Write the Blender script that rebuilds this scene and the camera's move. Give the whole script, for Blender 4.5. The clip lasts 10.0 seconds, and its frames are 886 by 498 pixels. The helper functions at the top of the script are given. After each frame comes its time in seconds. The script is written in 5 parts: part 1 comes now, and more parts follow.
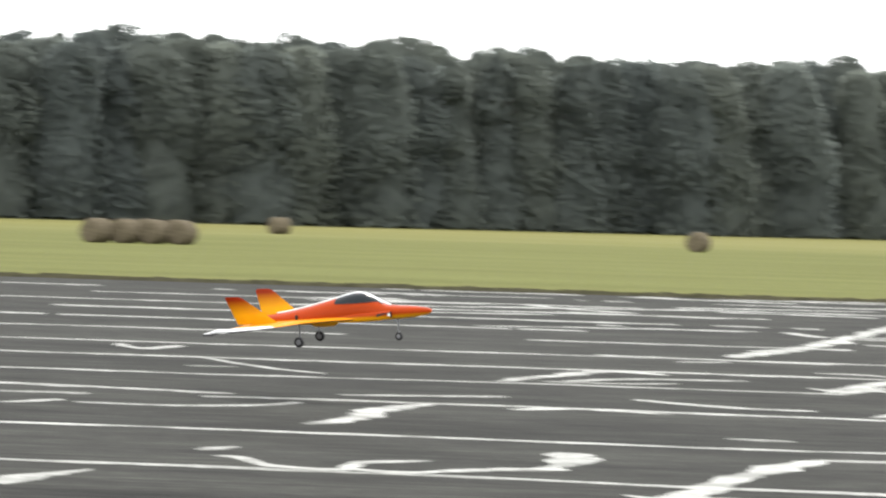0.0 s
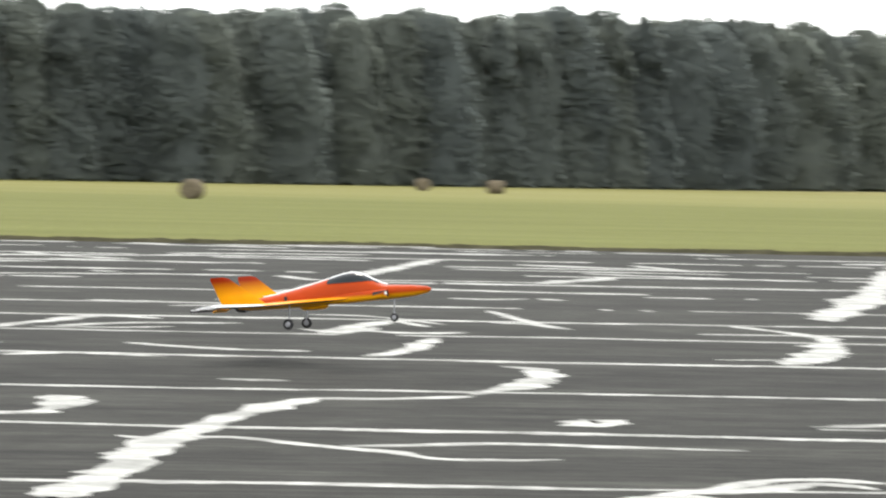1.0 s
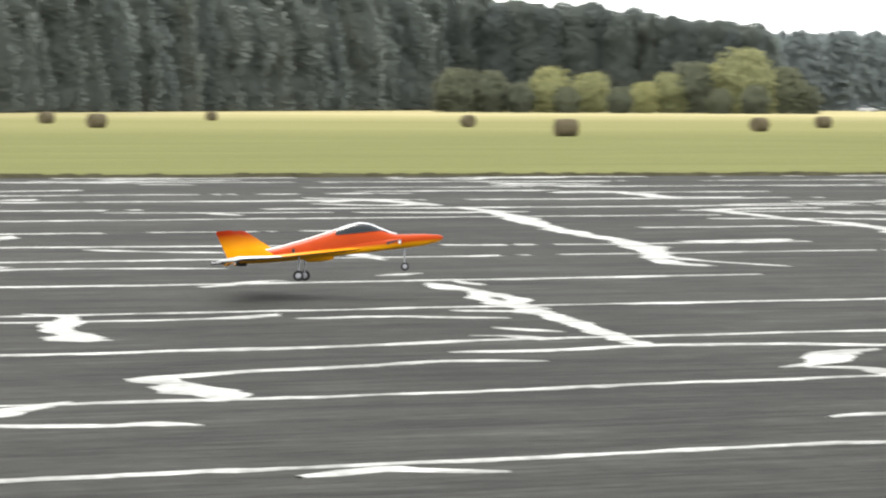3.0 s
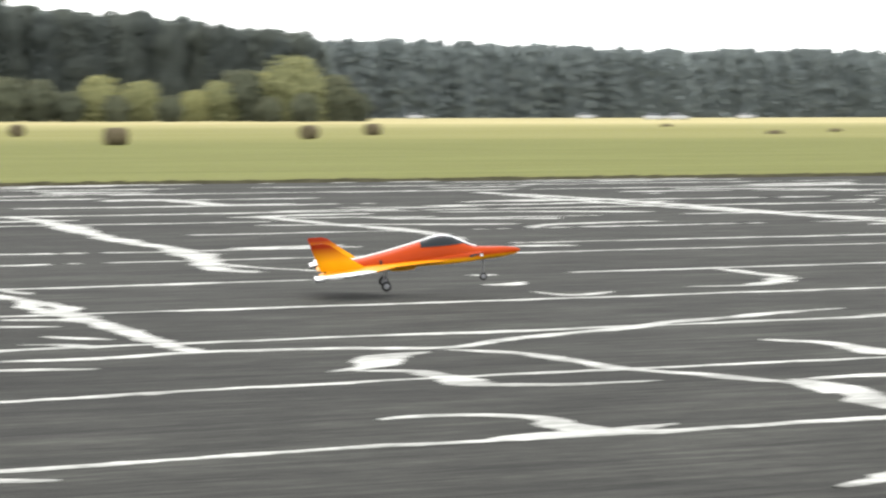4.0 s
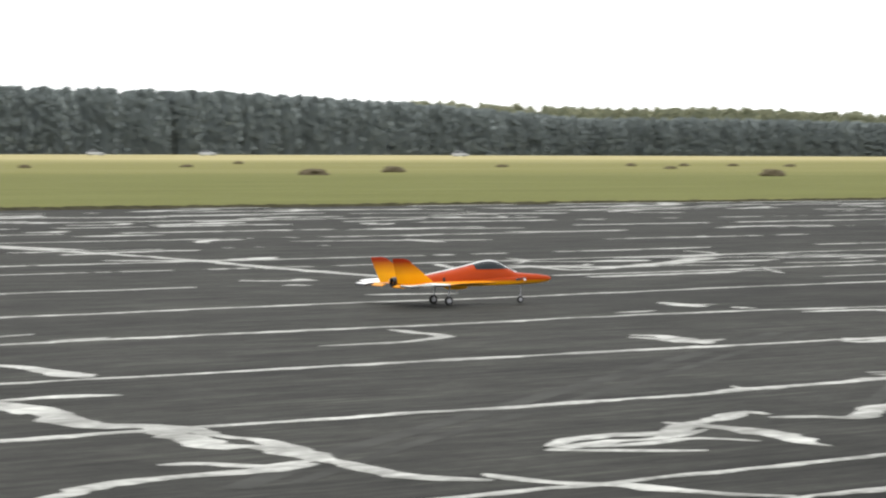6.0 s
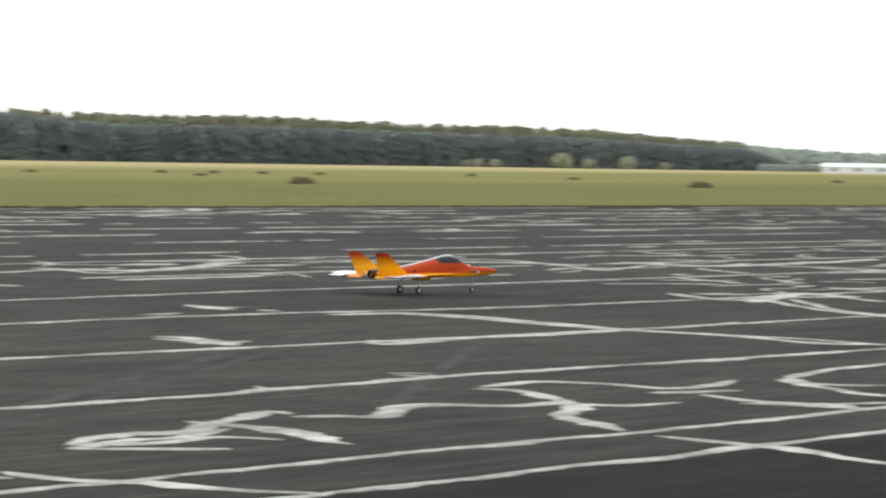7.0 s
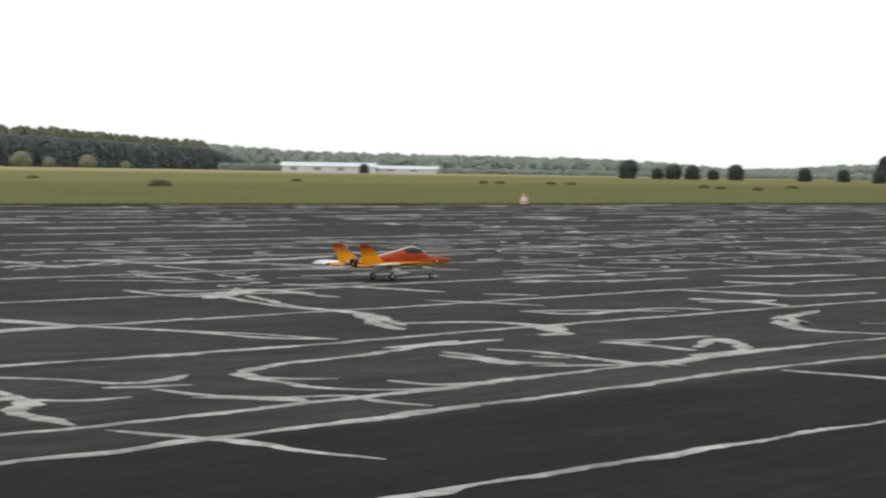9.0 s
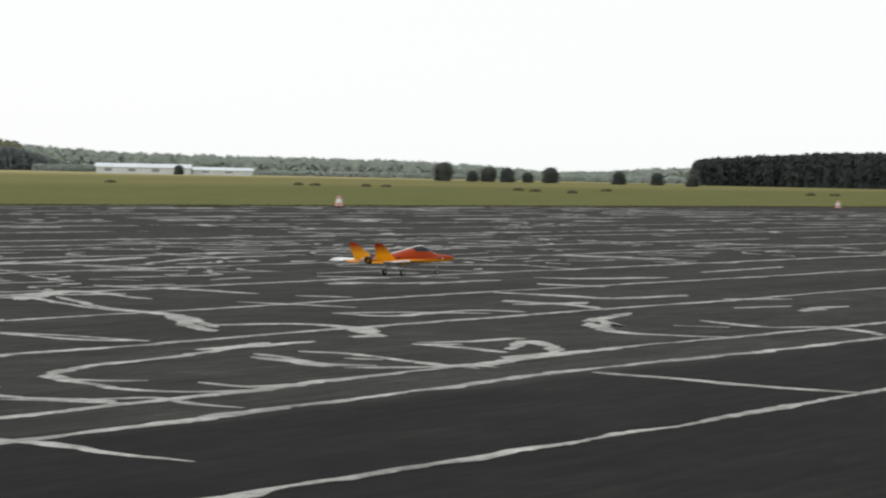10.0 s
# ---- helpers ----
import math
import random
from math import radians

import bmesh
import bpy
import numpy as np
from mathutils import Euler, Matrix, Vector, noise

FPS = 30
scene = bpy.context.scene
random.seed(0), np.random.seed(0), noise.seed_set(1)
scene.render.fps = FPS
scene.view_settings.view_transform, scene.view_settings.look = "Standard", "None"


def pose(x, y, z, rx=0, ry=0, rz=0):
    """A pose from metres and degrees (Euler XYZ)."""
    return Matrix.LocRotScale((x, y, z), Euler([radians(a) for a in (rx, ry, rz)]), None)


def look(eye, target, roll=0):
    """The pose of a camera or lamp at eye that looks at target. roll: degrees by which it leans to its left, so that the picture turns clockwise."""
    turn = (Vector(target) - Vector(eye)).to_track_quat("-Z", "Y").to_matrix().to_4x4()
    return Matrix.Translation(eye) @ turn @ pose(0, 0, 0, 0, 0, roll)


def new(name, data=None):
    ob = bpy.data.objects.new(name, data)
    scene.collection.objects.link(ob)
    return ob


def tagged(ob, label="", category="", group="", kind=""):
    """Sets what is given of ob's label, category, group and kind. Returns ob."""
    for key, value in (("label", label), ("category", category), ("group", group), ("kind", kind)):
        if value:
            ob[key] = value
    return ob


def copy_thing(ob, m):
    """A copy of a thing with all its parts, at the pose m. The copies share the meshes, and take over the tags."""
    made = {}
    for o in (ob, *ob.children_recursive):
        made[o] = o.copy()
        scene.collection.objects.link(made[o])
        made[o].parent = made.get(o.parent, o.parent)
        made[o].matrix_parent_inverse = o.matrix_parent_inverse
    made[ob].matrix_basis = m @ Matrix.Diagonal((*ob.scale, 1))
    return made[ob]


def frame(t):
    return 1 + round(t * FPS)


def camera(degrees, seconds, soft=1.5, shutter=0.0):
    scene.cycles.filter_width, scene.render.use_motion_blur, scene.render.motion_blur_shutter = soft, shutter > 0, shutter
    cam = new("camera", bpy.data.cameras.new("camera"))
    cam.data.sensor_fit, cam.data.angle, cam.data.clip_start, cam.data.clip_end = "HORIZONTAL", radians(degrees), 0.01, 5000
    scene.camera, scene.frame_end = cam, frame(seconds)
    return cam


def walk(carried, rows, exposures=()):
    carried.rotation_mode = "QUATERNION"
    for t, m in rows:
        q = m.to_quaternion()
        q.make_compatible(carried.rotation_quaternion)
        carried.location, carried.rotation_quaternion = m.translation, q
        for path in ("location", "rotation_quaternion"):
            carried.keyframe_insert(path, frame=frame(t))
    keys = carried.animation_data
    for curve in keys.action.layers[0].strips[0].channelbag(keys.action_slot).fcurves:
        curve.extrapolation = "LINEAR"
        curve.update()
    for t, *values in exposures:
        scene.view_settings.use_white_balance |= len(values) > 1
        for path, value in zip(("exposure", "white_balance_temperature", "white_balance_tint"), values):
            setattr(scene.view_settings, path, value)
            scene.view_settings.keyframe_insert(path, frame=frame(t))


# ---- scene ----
# The camera is held at the runway's side and pans after the aeroplane: seconds, heading, pitch, lean, then the eye's place.
cam = camera(15.03, 10.0, soft=2.2, shutter=0.5)
PAN = [
    (0, -4.798, -0.684, 1.677, 0.006, 0.131, 1.747),
    (0.3, -1.978, -0.929, 1.463, 0.018, 0.133, 1.745),
    (0.5, -0.568, -1.077, 1.427, 0.027, 0.134, 1.743),
    (0.7, 0.888, -1.193, 1.439, 0.03, 0.128, 1.723),
    (1, 3.828, -1.358, 1.202, 0.035, 0.119, 1.693),
    (1.5, 8.481, -1.553, 0.965, 0.044, 0.111, 1.665),
    (2, 13.319, -1.843, 1.035, 0.02, 0.114, 1.673),
    (2.5, 18.049, -2.192, 0.486, 0.001, 0.032, 1.669),
    (2.7, 20.876, -2.307, 0.395, 0.007, 0.036, 1.665),
    (3.8, 29.002, -2.389, 0.103, 0.041, 0.057, 1.648),
    (4, 31.418, -2.274, -0.008, 0.048, 0.061, 1.644),
    (4.5, 35.043, -2.103, -0.023, 0.019, 0.05, 1.629),
    (5, 38.538, -1.852, 0.116, 0, 0.008, 1.598),
    (5.5, 42.223, -1.705, -0.015, -0.058, -0.033, 1.579),
    (5.7, 43.458, -1.68, 0.053, -0.051, -0.035, 1.57),
    (6.8, 51.153, -1.424, 0.726, -0.015, -0.048, 1.517),
    (7, 53.198, -1.416, 0.845, -0.009, -0.05, 1.508),
    (7.5, 55.992, -1.396, 0.76, -0.06, -0.065, 1.496),
    (8, 58.444, -1.304, 0.757, -0.058, -0.109, 1.485),
    (8.5, 60.581, -1.284, 0.999, -0.048, -0.124, 1.48),
    (9, 62.384, -1.296, 0.927, -0.02, -0.128, 1.484),
    (9.5, 64.128, -1.29, 1.088, 0.016, -0.118, 1.485),
    (10, 65.535, -1.204, 1.153, 0.037, -0.129, 1.481),
]


def pan_pose(heading, pitch, lean, x, y, z):
    h, p = radians(heading), radians(pitch)
    way = (math.sin(h) * math.cos(p), math.cos(h) * math.cos(p), math.sin(p))
    return look((x, y, z), (x + way[0] * 50, y + way[1] * 50, z + way[2] * 50), lean)


walk(cam, [(row[0], pan_pose(*row[1:])) for row in PAN],
     exposures=((0.0, 0.0), (1.5, 0.05), (2.5, 0.15), (4.0, 0.06), (4.5, -0.06), (5.5, -0.34), (7.0, -0.7), (8.0, -1.05), (9.0, -1.27), (10.0, -1.36)))

# ---- light ----
world = bpy.data.worlds.new("sky")
scene.world = world
world.use_nodes = True
wn = world.node_tree.nodes
sky = wn.new("ShaderNodeTexSky")
sky.sky_type, sky.sun_disc = "NISHITA", False
SUN_HEADING, SUN_HEIGHT = 4.0, 46.0
sky.sun_elevation, sky.sun_rotation = radians(SUN_HEIGHT), radians(SUN_HEADING)
sky.air_density, sky.dust_density, sky.ozone_density = 1.0, 1.0, 1.0
# bright, evenly overcast: the clear sky shows only faintly through white cloud
cloud = wn.new("ShaderNodeMix")
cloud.data_type = "RGBA"
cloud.inputs[0].default_value = 0.86
cloud.inputs[7].default_value = (18.6, 18.8, 19.0, 1)
wn["Background"].inputs["Strength"].default_value = 0.15
world.node_tree.links.new(sky.outputs[0], cloud.inputs[6])
world.node_tree.links.new(cloud.outputs[2], wn["Background"].inputs["Color"])
sun_data = bpy.data.lights.new("sun", "SUN")
sun_data.energy, sun_data.angle, sun_data.color = 1.5, radians(11.0), (1.0, 0.95, 0.86)
sun = new("sun", sun_data)
h, e = radians(SUN_HEADING), radians(SUN_HEIGHT)
sun.matrix_world = look((80 * math.sin(h) * math.cos(e), 80 * math.cos(h) * math.cos(e), 80 * math.sin(e)), (0, 0, 0))


# ---- materials ----
class Mat:
    """A small builder for node materials."""

    def __init__(self, name, rough=0.7, metal=0.0, spec=0.5):
        self.m = bpy.data.materials.new(name)
        self.m.use_nodes = True
        self.t = self.m.node_tree
        self.b = self.t.nodes["Principled BSDF"]
        self.b.inputs["Roughness"].default_value = rough
        self.b.inputs["Metallic"].default_value = metal
        self.b.inputs["Specular IOR Level"].default_value = spec
        self.co = None

    def node(self, kind, **values):
        n = self.t.nodes.new(kind)
        for k, v in values.items():
            n.inputs[k.replace("_", " ")].default_value = v
        return n

    def link(self, a, b):
        self.t.links.new(a, b)

    def coord(self, scale=(1, 1, 1), space="Object"):
        c = self.node("ShaderNodeTexCoord")
        mp = self.node("ShaderNodeMapping")
        mp.inputs["Scale"].default_value = scale
        self.link(c.outputs[space], mp.inputs["Vector"])
        return mp.outputs[0]

    def noise(self, scale, detail=4.0, rough=0.6, stretch=(1, 1, 1)):
        n = self.node("ShaderNodeTexNoise", Scale=scale, Detail=detail, Roughness=rough)
        self.link(self.coord(stretch), n.inputs["Vector"])
        return n.outputs["Fac"]

    def ramp(self, fac, *stops):
        r = self.node("ShaderNodeValToRGB")
        el = r.color_ramp.elements
        while len(el) < len(stops):
            el.new(0.5)
        for s, (p, c) in zip(el, stops):
            s.position, s.color = p, (*c, 1)
        self.link(fac, r.inputs["Fac"])
        return r.outputs["Color"]

    def mix(self, fac, a, b, mode="MIX"):
        n = self.t.nodes.new("ShaderNodeMix")
        n.data_type, n.blend_type = "RGBA", mode
        for v, i in ((fac, 0), (a, 6), (b, 7)):
            if hasattr(v, "is_linked"):
                self.link(v, n.inputs[i])
            elif i == 0:
                n.inputs[0].default_value = v
            else:
                n.inputs[i].default_value = (*v, 1)
        return n.outputs[2]

    def colour(self, c):
        if hasattr(c, "is_linked"):
            self.link(c, self.b.inputs["Base Color"])
        else:
            self.b.inputs["Base Color"].default_value = (*c, 1)
        return self

    def bump(self, fac, strength=0.3, dist=0.02):
        n = self.node("ShaderNodeBump", Strength=strength, Distance=dist)
        self.link(fac, n.inputs["Height"])
        self.link(n.outputs[0], self.b.inputs["Normal"])
        return self


def simple(name, rgb, rough=0.5, metal=0.0, vary=0.12, scale=30, spec=0.4):
    m = Mat(name, rough, metal, spec)
    dark, light = tuple(v * (1 - vary) for v in rgb), tuple(min(1, v * (1 + vary)) for v in rgb)
    m.colour(m.ramp(m.noise(scale), (0.3, dark), (0.7, light)))
    return m.m


def make_asphalt():
    m = Mat("asphalt", 0.75, spec=0.02)
    big = m.ramp(m.noise(0.16, 6, 0.65, stretch=(0.5, 1, 1)), (0.3, (0.0272, 0.0272, 0.0246)), (0.7, (0.0445, 0.0445, 0.0402)))
    mid = m.noise(1.3, 6, 0.75, stretch=(0.6, 1, 1))
    fine = m.noise(14, 6, 0.75, stretch=(0.4, 1, 1))
    col = m.mix(0.8, big, m.ramp(mid, (0.32, (0.28, 0.28, 0.28)), (0.7, (0.72, 0.72, 0.71))), "OVERLAY")
    col = m.mix(0.5, col, m.ramp(fine, (0.3, (0.22, 0.22, 0.22)), (0.7, (0.76, 0.76, 0.75))), "OVERLAY")
    # worn, dusty streaks along the rolling direction
    streak = m.ramp(m.noise(0.5, 4, 0.7, stretch=(0.12, 1.6, 1)), (0.4, (1.15, 1.15, 1.13)), (0.7, (0.72, 0.72, 0.73)))
    col = m.mix(0.9, col, streak, "MULTIPLY")
    scuff = m.ramp(m.noise(5.0, 5, 0.75, stretch=(0.13, 1.5, 1)), (0.32, (0.45, 0.45, 0.45)), (0.5, (0.92, 0.92, 0.92)), (0.70, (1.65, 1.65, 1.6)))
    col = m.mix(0.85, col, scuff, "MULTIPLY")
    # the lanes on this side were resurfaced with a darker mix
    sep = m.node("ShaderNodeSeparateXYZ")
    m.link(m.coord(), sep.inputs[0])
    lane = m.node("ShaderNodeMapRange", From_Min=9.3, From_Max=9.8)
    m.link(sep.outputs["Y"], lane.inputs["Value"])
    m.colour(m.mix(1.0, col, m.ramp(lane.outputs[0], (0.0, (0.34, 0.34, 0.345)), (1.0, (1, 1, 1))), "MULTIPLY"))
    return m.bump(fine, 0.35, 0.01).m


def make_seal():
    m = Mat("crack_filler", 0.65, spec=0.06)
    # patchy filler; its brightest patches also hold glossy highlights painted as colour
    blotch = m.ramp(m.noise(1.9, 6, 0.78, stretch=(0.45, 1, 1)), (0.28, (0.13, 0.13, 0.116)), (0.45, (0.245, 0.245, 0.225)), (0.64, (0.48, 0.48, 0.445)))
    grit = m.ramp(m.noise(11, 5, 0.7), (0.3, (0.25, 0.25, 0.25)), (0.65, (0.7, 0.7, 0.7)))
    m.colour(m.mix(0.6, blotch, grit, "OVERLAY"))
    return m.bump(m.noise(14, 4), 0.3, 0.01).m


def make_grass():
    m = Mat("meadow", 0.85, spec=0.03)
    sep = m.node("ShaderNodeSeparateXYZ")
    m.link(m.coord(), sep.inputs[0])
    wob = m.noise(0.02, 3, stretch=(0.3, 1, 1))
    def math(op, a, b):
        n = m.t.nodes.new("ShaderNodeMath")
        n.operation = op
        for i, v in enumerate((a, b)):
            if hasattr(v, "is_linked"):
                m.link(v, n.inputs[i])
            else:
                n.inputs[i].default_value = v
        return n.outputs[0]
    # mown green strip by the runway, paler hay stubble further out
    far = math("ADD", math("MULTIPLY", sep.outputs["Y"], 0.004), math("MULTIPLY", wob, 0.25))
    green = m.ramp(m.noise(0.25, 5, stretch=(0.25, 1, 1)), (0.3, (0.100, 0.105, 0.031)), (0.7, (0.135, 0.139, 0.046)))
    hay = m.ramp(m.noise(0.06, 5, stretch=(0.2, 1.4, 1)), (0.3, (0.145, 0.140, 0.042)), (0.55, (0.168, 0.160, 0.060)), (0.75, (0.21, 0.195, 0.083)))
    f = m.ramp(far, (0.78, (0, 0, 0)), (0.98, (1, 1, 1)))
    base = m.mix(f, green, hay)
    straw = m.ramp(m.noise(0.03, 4, stretch=(0.2, 1.4, 1)), (0.3, (0.24, 0.215, 0.095)), (0.65, (0.38, 0.33, 0.17)))
    out = m.ramp(math("MULTIPLY", sep.outputs["Y"], 0.001), (0.32, (0, 0, 0)), (0.46, (1, 1, 1)))
    base = m.mix(out, base, straw)
    m.colour(m.mix(0.35, base, m.ramp(m.noise(3.0, 5), (0.3, (0.3, 0.3, 0.3)), (0.7, (0.7, 0.7, 0.7))), "OVERLAY"))
    return m.bump(m.noise(6, 5), 0.6, 0.08).m


def make_leaf(name, dark, light, trans=0.25):
    m = Mat(name, 0.8, spec=0.05)
    info = m.node("ShaderNodeObjectInfo")
    geo = m.node("ShaderNodeNewGeometry")
    per_leaf = m.ramp(geo.outputs["Random Per Island"], (0.0, dark), (1.0, light))
    per_tree = m.ramp(info.outputs["Random"], (0.0, (0.90, 0.92, 0.94)), (1.0, (1.08, 1.07, 1.0)))
    col = m.mix(1.0, per_leaf, per_tree, "MULTIPLY")
    m.colour(col)
    tr = m.node("ShaderNodeBsdfTranslucent")
    m.link(col, tr.inputs["Color"])
    mx = m.node("ShaderNodeMixShader", Fac=trans)
    out = m.t.nodes["Material Output"]
    m.link(m.b.outputs[0], mx.inputs[1])
    m.link(tr.outputs[0], mx.inputs[2])
    m.link(mx.outputs[0], out.inputs["Surface"])
    return m.m


ASPHALT, SEAL, GRASS = make_asphalt(), make_seal(), make_grass()
SOIL = simple("dark_soil", (0.042, 0.039, 0.022), 0.9, vary=0.4, scale=2, spec=0.02)
# forest leaves, lifted and greyed: the haze before them is in the colour
LEAF_DARK = make_leaf("hazed_conifer_leaf", (0.186, 0.207, 0.190), (0.198, 0.219, 0.199), 0.72)
LEAF_PINE = make_leaf("pine_needle", (0.085, 0.094, 0.088), (0.11, 0.12, 0.108), 0.5)
# far and hill leaves: distance haze is painted into these pale, greyed colours
LEAF_FAR = make_leaf("hazed_broad_leaf", (0.29, 0.32, 0.31), (0.31, 0.34, 0.32), 0.7)
LEAF_HAZE = make_leaf("hazed_leaf", (0.47, 0.53, 0.48), (0.56, 0.6, 0.52), 0.6)
LEAF_BUSH = make_leaf("pale_bush_leaf", (0.36, 0.37, 0.27), (0.46, 0.46, 0.33), 0.5)
# treetops behind the far wood: sunlight is painted in as lighter olive
LEAF_SUNLIT = make_leaf("sunlit_canopy_leaf", (0.25, 0.27, 0.19), (0.37, 0.37, 0.25), 0.6)
LEAF_GOLD = make_leaf("autumn_leaf", (0.20, 0.205, 0.10), (0.38, 0.37, 0.18), 0.45)
LEAF_OLIVE = make_leaf("olive_leaf", (0.105, 0.115, 0.08), (0.165, 0.17, 0.11), 0.45)
BARK = simple("bark", (0.06, 0.045, 0.035), 0.9, vary=0.4, scale=4)
HAY = simple("baled_hay", (0.12, 0.10, 0.068), 0.95, vary=0.35, scale=9, spec=0.05)
HAY_DARK = simple("weathered_hay", (0.10, 0.083, 0.052), 0.95, vary=0.35, scale=9, spec=0.05)


# ---- helpers for meshes ----
def part(name, bm, material, parent=None, label=""):
    me = bpy.data.meshes.new(name)
    bm.to_mesh(me)
    bm.free()
    me.materials.append(material)
    ob = new(name, me)
    ob.parent = parent
    if label:
        ob["label"] = label
    return ob


def mesh_part(name, verts, faces, material, parent=None, label=""):
    me = bpy.data.meshes.new(name)
    me.from_pydata(verts, [], faces)
    me.materials.append(material)
    ob = new(name, me)
    ob.parent = parent
    if label:
        ob["label"] = label
    return ob


def smooth(ob, angle=35):
    ob.data.shade_smooth()
    ob.data.set_sharp_from_angle(angle=radians(angle))
    return ob


def empty(name, m=None):
    ob = new(name)
    ob.empty_display_size = 0.3
    if m is not None:
        ob.matrix_basis = m
    return ob


def loft(rings, close=True):
    """A bmesh skin over rings of equal length; the end rings are capped."""
    bm = bmesh.new()
    vs = [[bm.verts.new(p) for p in ring] for ring in rings]
    n = len(rings[0])
    for a, b in zip(vs[:-1], vs[1:]):
        for i in range(n if close else n - 1):
            j = (i + 1) % n
            bm.faces.new((a[i], a[j], b[j], b[i]))
    if close:
        bm.faces.new(vs[0][::-1])
        bm.faces.new(vs[-1])
    bmesh.ops.recalc_face_normals(bm, faces=bm.faces)
    return bm


TURN = -0.33  # degrees between the far headings and the runway's normal


def rise(dist):
    """The meadow climbs gently far out."""
    return 1.35 * (1 - math.exp(-(dist - 350) / 450)) if dist > 350 else 0.0


def polar(heading, dist, z=0.0):
    heading += TURN
    return Vector((math.sin(radians(heading)) * dist, math.cos(radians(heading)) * dist, z + rise(dist)))


# ---- ground ----
EDGE = 73.1
runway = tagged(empty("runway"), "wide grey asphalt runway with pale sealed cracks", "runway", kind="structure")
rv, rf = [], []
for i in range(61):
    for j in range(21):
        x, y = -300 + i * 20, -40 + j * (EDGE + 40) / 20
        rv.append((x, y, 0.0 if j < 20 else -0.02))
for i in range(60):
    for j in range(20):
        a = i * 21 + j
        rf.append((a, a + 21, a + 22, a + 1))
surface = mesh_part("asphalt_surface", rv, rf, ASPHALT, runway)
field_v, field_f = [], []
ys = [EDGE + 0.15, EDGE + 0.8, EDGE + 4, 90, 120, 160, 220, 280, *range(320, 1000, 40), *range(1000, 2200, 100), 2200, 2800, 3600, 4800]
xs = [-4800, -2400, -1200, *range(-800, 2400, 50), 2400, 2800, 3400, 4800]
for x in xs:
    for k, y in enumerate(ys):
        field_v.append((x, y, (-0.02, 0.05, 0.06)[k] if k < 3 else 0.02 + rise(math.hypot(x, y))))
n = len(ys)
for i in range(len(xs) - 1):
    for j in range(n - 1):
        field_f.append((i * n + j, (i + 1) * n + j, (i + 1) * n + j + 1, i * n + j + 1))
tagged(mesh_part("ground", field_v, field_f, GRASS), "mown yellow-green hay meadow beyond the runway", "meadow", kind="structure")
back = [(-4800, -4800, -0.06), (4800, -4800, -0.06), (4800, EDGE + 1, -0.06), (-4800, EDGE + 1, -0.06)]
tagged(mesh_part("ground_near", back, [(0, 1, 2, 3)], SOIL), "dark bare soil round the runway", "ground", kind="structure")
# ragged dark turf lip along the runway's edge
rng = np.random.default_rng(4)
lip_v, lip_f = [], []
for i in range(1400):
    x = -130 + i * 0.36
    w, hh = 0.2 + rng.random() * 0.25, 0.05 + 0.035 * rng.random()
    y0 = EDGE - 0.15 - 0.12 * rng.random()
    b = len(lip_v)
    lip_v += [(x, y0, -0.02), (x + 0.5, y0, -0.02), (x + 0.5, EDGE + 0.6, -0.02), (x, EDGE + 0.6, -0.02),
              (x + 0.1, y0 + w, hh), (x + 0.4, y0 + w, hh)]
    lip_f += [(b, b + 1, b + 5, b + 4), (b + 4, b + 5, b + 2, b + 3), (b, b + 4, b + 3), (b + 1, b + 2, b + 5)]
tagged(mesh_part("turf_edge", lip_v, lip_f, SOIL), "ragged dark turf lip along the runway", "turf", kind="stuff")


# ---- woods ----
def leaf_axes(r, x, y):
    """Two axes of a leaf tuft that faces outwards and a little up."""
    n = np.array((x, y, 0.0)) / max(1e-6, math.hypot(x, y)) * 0.8 + np.array((0, 0, 0.45)) + r.normal(size=3) * 0.3
    n /= np.linalg.norm(n)
    u = r.normal(size=3)
    u -= n * (u @ n)
    u /= np.linalg.norm(u)
    return u, np.cross(n, u)


def outline(shape, t):
    """Half width of a crown at the share t of its height."""
    if shape == "spire":
        return (1 - t) ** 0.6
    if shape == "dome":
        return math.sqrt(max(0.04, 1 - ((t - 0.4) / 0.62) ** 2))
    return math.sqrt(max(0.04, 1 - t ** 3))


